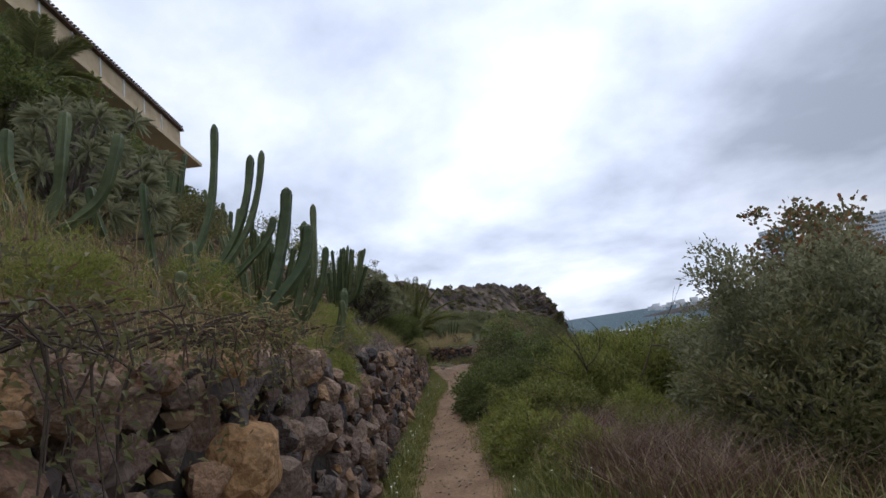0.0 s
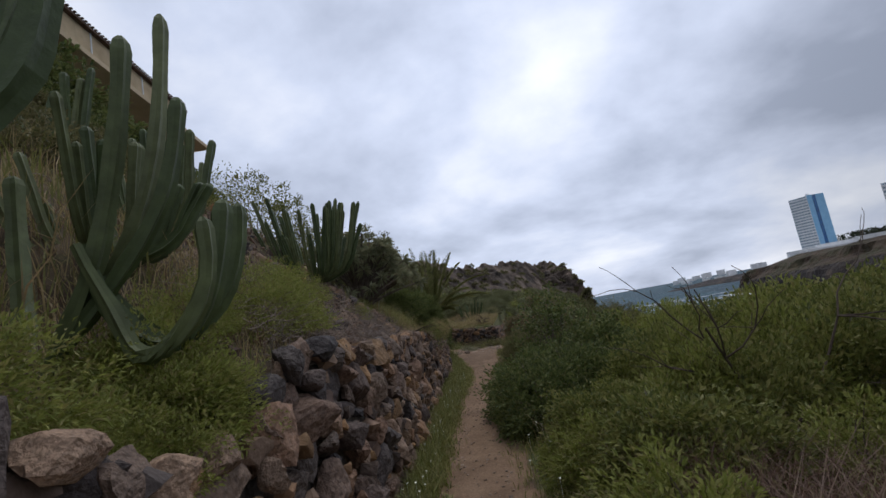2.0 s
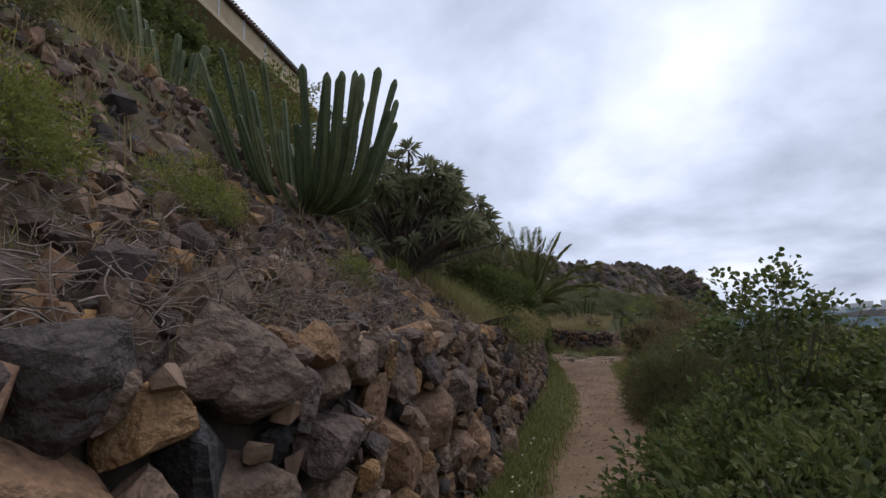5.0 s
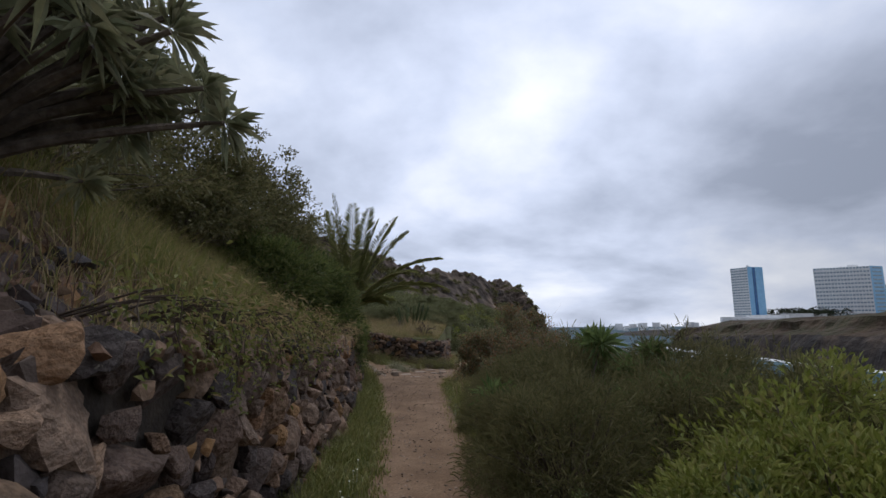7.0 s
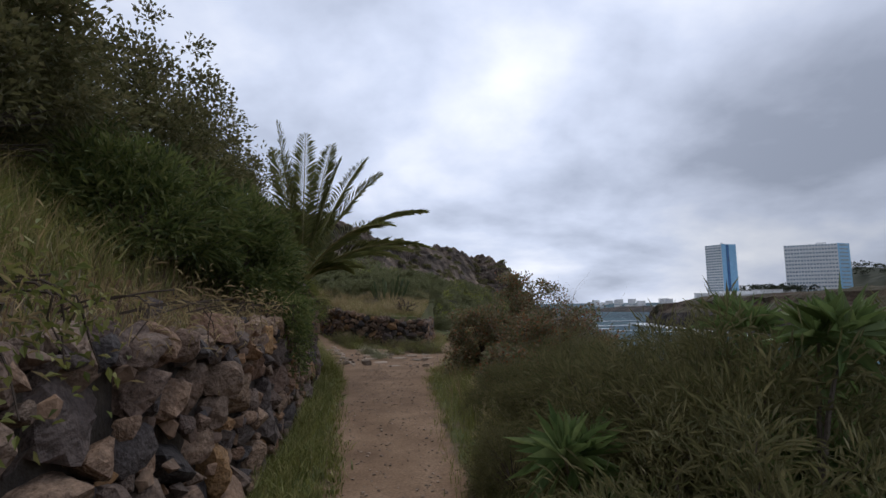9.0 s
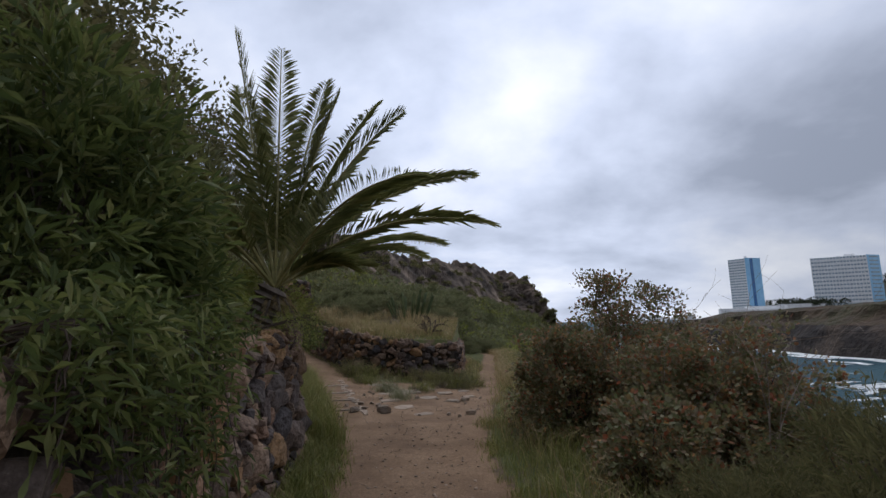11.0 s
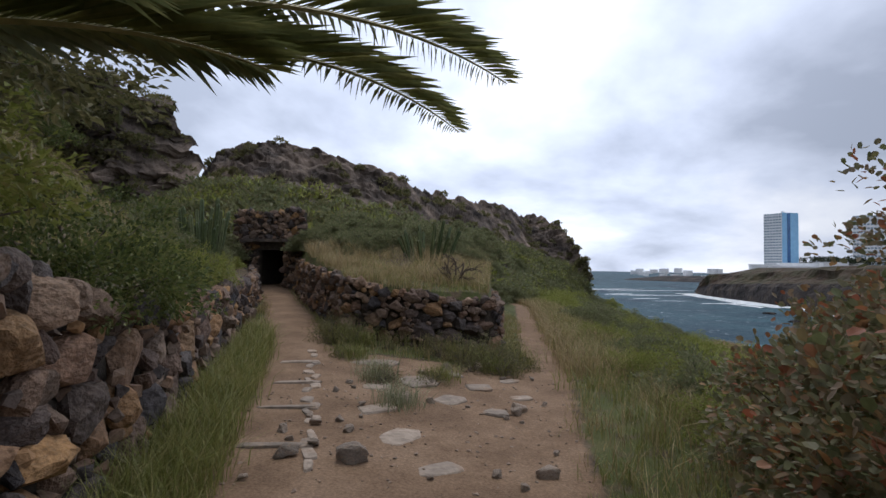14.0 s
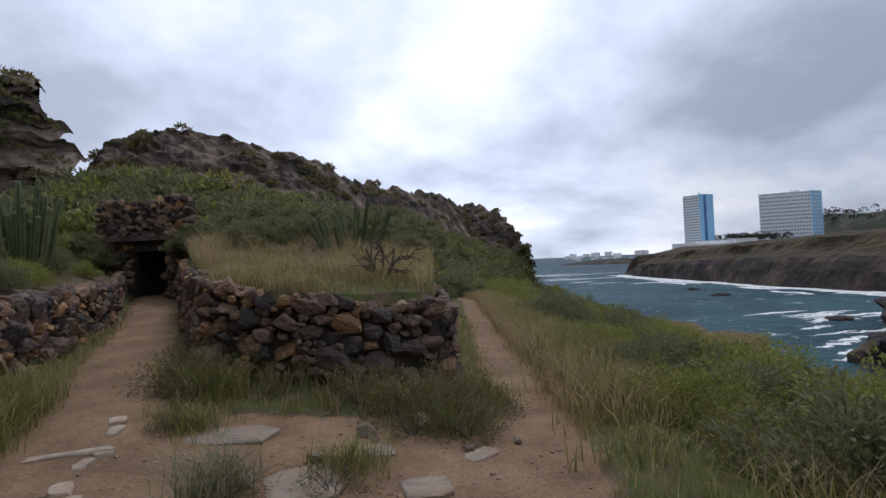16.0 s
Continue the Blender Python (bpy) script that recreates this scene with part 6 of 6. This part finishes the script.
def creeper(label, y0, y1, drop, mat, seed, count, leaf=0.035, wide=0.018, out=0.10):
    """Leafy growth that hangs from the bank over the face of the stone wall."""
    r = np.random.default_rng(seed)
    ym = (y0 + y1) / 2
    xm, zm = float(np.interp(ym, WALL_Y, WALL_X)), float(np.interp(ym, TOP_Y, TOP_Z))
    base = thing("creeper", label, "creeper", (xm, ym, zm), "growth hanging over the wall")
    stems, green = Geo(), Geo()
    for k in range(count):
        y = r.uniform(y0, y1)
        x, z = float(np.interp(y, WALL_Y, WALL_X)), float(np.interp(y, TOP_Y, TOP_Z))
        fall = drop * r.uniform(0.15, 1.0) * (0.5 + 0.5 * math.sin((y - y0) / (y1 - y0) * math.pi)) * (0.6 + 0.6 * abs(math.sin(y * 2.7)))
        s = np.linspace(0, 1, 7)
        p = np.stack([x - 0.25 + (0.28 + out) * np.clip(s * 2.2, 0, 1) + r.normal(size=7) * 0.02, y + r.normal() * 0.12 * s, z + 0.10 - fall * s ** 1.5 + 0.10 * np.sin(s * 3)], -1) - np.array([xm, ym, zm])
        tube(stems, p, np.linspace(0.005, 0.002, 7), 4)
        n = 46
        c = p[r.integers(1, 7, n)] + r.normal(size=(n, 3)) * np.array([0.045, 0.09, 0.08])
        leaves(green, c, r.normal(size=(n, 3)) + np.array([0.8, 0, -0.1]), leaf * r.uniform(0.6, 1.3, n), wide, droop=0.2, r=r)
    tagged(part("branchwork", stems, M_DARKTWIG, base), kind="stuff")
    part("foliage", green, mat, base)


creeper("green small-leaved scrub hanging over the stone wall below the palm", 20.6, 21.9, 0.28, M_LIME, 5, 24, 0.026, 0.013)
creeper("dark green oleander twigs hanging over the stone wall", 17.3, 18.7, 0.8, M_DEEP, 12, 70, 0.07, 0.017, 0.07)
creeper("green weeds hanging over the stone wall top", 10.2, 13.6, 0.40, M_LEAF, 7, 50)
creeper("dry brown weeds hanging over the stone wall top", -1.8, 0.9, 0.12, M_DRY, 8, 18, 0.045, 0.004)
creeper("olive weeds trailing down over the stone wall", -2.6, -0.5, 0.5, M_OLIVE, 10, 34, 0.03, 0.015)
creeper("rusty dry weeds trailing down over the stone wall", -2.6, -0.4, 0.3, M_RUST, 11, 12, 0.04, 0.006)
creeper("dry straw weeds hanging over the stone wall top", 10.4, 16.4, 0.22, M_DRY, 9, 34, 0.06, 0.006)


# ---- seaward slope and terrace planting ----
r2 = np.random.default_rng(33)
soft = shrub("slope_bush", "low soft green bush on the seaward slope", "shrub", 1.9, 34.0, 0.85, 0.75, M_LIME, 110, 130, 52, 0.045, 0.016, stems=10, group="bushes on the seaward slope")
pale = shrub("slope_bush", "pale green succulent bush on the seaward slope", "shrub", 1.5, 31.6, 0.8, 0.7, M_HILL, 111, 120, 46, 0.055, 0.021, stems=10, group="bushes on the seaward slope")
for k in range(120):
    y = r2.uniform(26, 84)
    xr = float(np.interp(y, RIGHT_Y, RIGHT_X))
    x = xr + 1.5 + abs(r2.normal()) * 5.0
    if x > np.interp(y, EDGE_Y, EDGE_X) + 0.5 or (y < 28 and x > 4.5):
        continue
    if x < -1.3 + 2.2 and y < 29:
        continue
    copy_thing(soft if k % 2 else pale, set_at(x, y, k * 31, r2.uniform(0.6, 1.3) * (1 + (y - 26) * 0.014), tall=0.85))
for k, (x, y, s) in enumerate(((1.2, 27.6, 1.2), (2.0, 28.2, 1.4), (0.9, 26.2, 0.9), (1.9, 26.4, 1.3), (3.0, 27.4, 1.5), (2.8, 29.3, 1.4), (1.7, 29.9, 1.1), (3.9, 29.0, 1.6), (0.7, 29.2, 0.8), (1.1, 31.0, 0.9), (2.3, 31.4, 1.2), (0.9, 33.0, 0.8), (1.6, 35.0, 1.0), (3.4, 32.6, 1.3))):
    copy_thing(soft if k % 3 else pale, set_at(x, y, k * 57, s))
footweed = shrub("foot_weed", "brownish green weed clump at the foot of the terrace wall", "plant", -1.65, 29.3, 0.46, 0.5, M_OLIVE, 113, 44, 20, 0.05, 0.009, stems=14, spread=0.22, group="weeds below the terrace wall")
for k, (x, y, s) in enumerate(((-2.1, 29.25, 0.9), (-1.45, 28.75, 0.8), (-2.5, 29.5, 0.8), (-1.25, 29.5, 0.9), (-1.9, 28.75, 0.6), (-4.45, 29.8, 1.0), (-4.1, 29.55, 0.8), (-3.5, 29.6, 0.45), (-4.75, 30.5, 0.8), (-2.95, 27.45, 0.55), (-2.33, 27.6, 0.5), (-3.93, 28.65, 0.45))):
    copy_thing(footweed, set_at(x, y, k * 49, s))
# terrace and foot of the hill
hillb = shrub("hill_bush", "rounded pale green bush below the headland", "shrub", -9.6, 43.4, 2.2, 2.0, M_HILL, 112, 150, 60, 0.14, 0.06, stems=10, group="bushes below the headland")
for k, (x, y, s) in enumerate(((-8.0, 43.2, 1.0), (-6.3, 44.0, 0.8), (-4.3, 46.5, 0.9), (-8.7, 39.4, 0.42), (-12.6, 38.3, 0.45), (-13.4, 37.4, 0.5), (-7.2, 42.0, 0.75), (-6.0, 40.4, 0.6), (-8.2, 40.6, 0.55), (-4.6, 42.0, 0.6), (-3.2, 44.0, 0.6), (-5.5, 45.5, 0.9), (-12.4, 42.5, 0.6), (-13.6, 40.0, 0.5), (-2.4, 48.0, 0.6), (-3.5, 51.0, 0.8), (-1.0, 54.0, 0.7), (-5.6, 38.6, 0.35), (-3.4, 38.4, 0.4), (-7.2, 38.4, 0.4), (-2.9, 40.2, 0.42), (-4.8, 36.8, 0.25), (-6.6, 36.2, 0.25), (-6.5, 37.6, 0.6), (-5.2, 38.3, 0.65), (-4.2, 39.6, 0.75), (-7.7, 39.5, 0.75), (-3.0, 41.5, 0.7), (-2.6, 37.4, 0.35), (-8.6, 38.9, 0.45), (-12.3, 38.6, 0.55))):
    copy_thing(hillb, set_at(x, y, k * 91, s, tall=0.8))
for k, c in enumerate(BUSH_SPOTS):
    m = set_at(float(c[0]), float(c[1]), k * 53, r2.uniform(0.3, 0.72), tall=0.85)
    m.translation.z = float(c[2]) - 0.25
    copy_thing(hillb if k % 3 else soft, m if k % 3 else m @ Matrix.Scale(1.9, 4))
for k in range(34):
    y = r2.uniform(25.5, 39)
    x = float(np.interp(y, WALL_Y, WALL_X)) - 0.7 - abs(r2.normal()) * 2.4
    copy_thing(soft if k % 3 else pale, set_at(x, y, k * 43, r2.uniform(0.4, 0.95)))


# ---- grass ----
def scatter(name, label, mat, points, height, width, per, lean=0.5, spread=0.06, seed=1):
    r = np.random.default_rng(seed)
    p = np.repeat(points, per, 0)
    n = len(p)
    xy = p[:, :2] + r.normal(size=(n, 2)) * spread
    z = ground_z(xy[:, 0], xy[:, 1]) - 0.015
    g = Geo()
    hh = (p[:, 2] if points.shape[1] > 2 else np.ones(n)) * height * r.uniform(0.45, 1.25, n)
    blades(g, np.c_[xy, z], r.normal(size=(n, 3)) * np.array([1, 1, 0]) * lean, hh, width * r.uniform(0.7, 1.3, n))
    return solid(name, g, mat, label, "grass", kind="stuff")


def spots(n, y0, y1, f, r):
    y = r.uniform(y0, y1, n)
    x, h = f(y, r)
    p = np.stack([x, y, h], -1)
    scree = (y > 4.6) & (y < 10.6) & (x < np.interp(y, WALL_Y, WALL_X) - 0.3) & (x > np.interp(y, WALL_Y, WALL_X) - 3.5)
    return p[~scree | (r.uniform(0, 1, n) < 0.22)]


def verge_left(y, r):
    wx, px = np.interp(y, WALL_Y, WALL_X), np.interp(y, PATH_Y, PATH_X) - np.interp(y, PATH_Y, PATH_W)
    t = r.uniform(0, 1, len(y)) ** 1.3
    return wx + 0.02 + (px - wx - 0.02) * t, 1.25 - 0.75 * t


def verge_right(y, r):
    px = np.interp(y, PATH_Y, PATH_X) + np.interp(y, PATH_Y, PATH_W)
    t = np.abs(r.normal(size=len(y)))
    return px + 0.02 + t * 0.9, 0.45 + np.minimum(t, 1) * 0.8


def right_field(y, r):
    px = np.interp(y, PATH_Y, PATH_X) + np.interp(y, PATH_Y, PATH_W)
    return px + 0.4 + r.uniform(0, 6, len(y)), np.full(len(y), 1.2)


def bank_top(y, r):
    return np.interp(y, WALL_Y, WALL_X) - 0.32 - np.abs(r.normal(size=len(y))) * 1.5, np.full(len(y), 1.0)


def bank_up(y, r):
    return np.interp(y, WALL_Y, WALL_X) - 1.0 - r.uniform(0, 12, len(y)), np.full(len(y), 1.2)


rg = np.random.default_rng(70)
scatter("verge_grass", "green grass growing along the foot of the wall", M_GRASS, spots(2600, -2, 23.5, verge_left, rg), 0.20, 0.007, 9, seed=1)
scatter("verge_weeds", "dark green weeds along the foot of the wall", M_LEAF, spots(900, -2, 23.5, verge_left, rg), 0.16, 0.016, 9, 0.8, seed=2)
scatter("path_edge_grass", "green grass along the seaward edge of the path", M_GRASS, spots(2400, -2, 24.5, verge_right, rg), 0.24, 0.007, 9, seed=3)
scatter("field_grass", "tangled green grass between the bushes", M_GRASS, spots(3000, -1, 25, right_field, rg), 0.34, 0.008, 8, 0.6, 0.12, seed=4)
scatter("dry_field_grass", "straw-coloured dry grass between the bushes", M_DRY, spots(1500, -1, 25, right_field, rg), 0.36, 0.007, 8, 0.7, 0.12, seed=5)
dry = spots(420, 0.6, 4.2, lambda y, r: (np.interp(y, PATH_Y, PATH_X) + 1.2 + np.abs(r.normal(size=len(y))) * 0.8, np.full(len(y), 1.2)), rg)
scatter("dry_tussock", "thatch of reddish dry grass beside the path", M_RUST, dry, 0.42, 0.007, 16, 0.8, 0.1, seed=6)
scatter("bank_grass", "green grass on the bank above the wall", M_GRASS, spots(1900, -2, 25, bank_top, rg), 0.17, 0.007, 8, 0.6, 0.1, seed=7)
scatter("bank_dry_grass", "dry brown grass on the bank above the wall", M_DRY, spots(3000, -2, 25, bank_top, rg), 0.20, 0.006, 8, 0.8, 0.1, seed=8)
scatter("bank_rust", "reddish dry weeds on the bank", M_RUST, spots(900, -1, 20, bank_top, rg), 0.24, 0.006, 8, 0.8, 0.1, seed=9)
scatter("upper_grass", "grass and dry weeds up the bank", M_GRASS, spots(4200, -6, 40, bank_up, rg), 0.32, 0.012, 8, 0.6, 0.16, seed=10)
scatter("upper_dry_grass", "tall dry grass up the bank", M_DRY, spots(2600, -6, 40, bank_up, rg), 0.34, 0.011, 8, 0.6, 0.16, seed=11)
tall = spots(330, 11.5, 16.5, lambda y, r: (np.interp(y, WALL_Y, WALL_X) - 0.9 - np.abs(r.normal(size=len(y))) * 0.8, np.full(len(y), 1.3)), rg)
scatter("tall_bank_grass", "tall yellow-green grass on the bank", M_GRASS, tall, 0.34, 0.007, 16, 0.5, 0.12, seed=12)
scatter("tall_dry_bank_grass", "tall straw-coloured grass on the bank", M_DRY, tall, 0.32, 0.006, 5, 0.8, 0.14, seed=19)
ter = np.stack([rg.uniform(-9, -1.6, 2600), rg.uniform(30.3, 41, 2600), np.ones(2600)], -1)
ter = ter[in_terrace(ter[:, 0], ter[:, 1])]
patch = fbm(ter[:, 0], ter[:, 1], 1.3, 61, 3)
ter[:, 2] = np.clip(0.75 + patch * 0.9, 0.3, 1.5)
scatter("terrace_grass", "tall dry golden grass on the terrace", M_DRY, ter[patch > -0.4], 0.52, 0.010, 14, 0.55, 0.1, seed=13)
scatter("terrace_green_grass", "green grass among the dry grass on the terrace", M_GRASS, ter[patch < -0.02], 0.46, 0.010, 9, 0.6, 0.1, seed=14)
fork = np.stack([rg.uniform(-9, 2.0, 9000), rg.uniform(23.5, 40, 9000), np.ones(9000)], -1)
gap = path_gap(fork[:, 0], fork[:, 1])
ok = (gap > 0.04) & ~in_terrace(fork[:, 0], fork[:, 1]) & (fork[:, 0] > np.interp(fork[:, 1], WALL_Y, WALL_X) + 0.05)
fork = fork[ok]
fork[:, 2] = 0.6 + np.clip(gap[ok], 0, 1) * 1.0
scatter("fork_grass", "fresh green grass along both paths at the fork", M_GRASS, fork[::2], 0.22, 0.007, 11, 0.5, 0.08, seed=15)
scatter("fork_dry_grass", "dry grass along both paths at the fork", M_DRY, fork[1::3], 0.26, 0.008, 9, 0.6, 0.08, seed=16)
sea = np.stack([rg.uniform(-1, 16, 6500), rg.uniform(28, 80, 6500), np.full(6500, 1.0)], -1)
sea = sea[(sea[:, 0] > np.interp(sea[:, 1], RIGHT_Y, RIGHT_X) + 0.35) & (sea[:, 0] < np.interp(sea[:, 1], EDGE_Y, EDGE_X))]
scatter("slope_grass", "green and yellow grass down the seaward slope", M_GRASS, sea[::3], 0.28, 0.016, 9, 0.6, 0.16, seed=17)
scatter("slope_dry_grass", "dry grass down the seaward slope", M_DRY, sea[1::3], 0.28, 0.014, 7, 0.6, 0.16, seed=18)
edge_y = rg.uniform(29, 64, 2600)
gold = np.stack([np.interp(edge_y, RIGHT_Y, RIGHT_X) + 0.45 + np.abs(rg.normal(size=2600)) * 0.7, edge_y, np.full(2600, 1.1)], -1)
scatter("golden_path_grass", "golden grass along the seaward edge of the narrow path", M_DRY, gold, 0.36, 0.012, 9, 0.5, 0.12, seed=21)
scatter("tall_path_grass", "yellow-green grass along the seaward edge of the narrow path", M_GRASS, gold + np.array([0.25, 0.3, 0]), 0.36, 0.012, 7, 0.5, 0.16, seed=22)
# tufts that grow in the trodden ground, and the grass at the foot of the terrace wall
for k, (x, y, s, mat) in enumerate(((-3.1, 27.6, 1.0, M_GREY), (-2.55, 26.5, 0.9, M_GREY), (-2.3, 28.0, 0.8, M_GRASS), (-3.75, 28.7, 0.8, M_LEAF), (-1.75, 29.4, 1.2, M_GRASS), (-1.5, 28.9, 1.0, M_LEAF), (-2.2, 29.5, 1.0, M_GRASS), (-4.3, 29.7, 1.3, M_GRASS), (-3.9, 29.5, 1.2, M_LEAF), (-1.15, 29.9, 1.2, M_GRASS))):
    pts = np.array([[x, y, s]])
    scatter("grass_tuft", "leafy green tuft growing out of the trodden ground", mat, pts, 0.32, 0.008, 260, 0.8, 0.14, seed=40 + k)["kind"] = "thing"
lush_y = rg.uniform(22.5, 29.5, 900)
lush = np.stack([np.interp(lush_y, WALL_Y, WALL_X) + 0.05 + rg.uniform(0, 1, 900) ** 1.4 * 0.5, lush_y, np.full(900, 1.2)], -1)
scatter("lush_verge_grass", "lush green grass at the foot of the low wall", M_GRASS, lush, 0.34, 0.008, 11, 0.6, 0.07, seed=23)
# small white flowers
g = Geo()
for k in range(150):
    y = rg.uniform(0, 14)
    sd = rg.uniform() < 0.35
    x = np.interp(y, PATH_Y, PATH_X) + (-1 if sd else 1) * (np.interp(y, PATH_Y, PATH_W) + 0.1 + abs(rg.normal()) * (0.15 if sd else 0.6))
    c = np.array([x, y, gz(x, y) + rg.uniform(0.12, 0.3)])
    a = np.arange(6) * np.pi / 3
    ring = c + np.stack([np.cos(a), np.sin(a), 0.3 * np.sin(a * 2)], -1) * 0.011
    g.add(np.vstack([[c + np.array([0, 0, 0.004])], ring]), [(0, q + 1, (q + 1) % 6 + 1) for q in range(6)])
    g.add([c, c + np.array([0.002, 0, 0]), [x, y, gz(x, y)]], [(0, 1, 2)])
solid("white_flowers", g, M_FLOWER, "tiny white daisies dotted along the path edge", "flowers", kind="stuff")
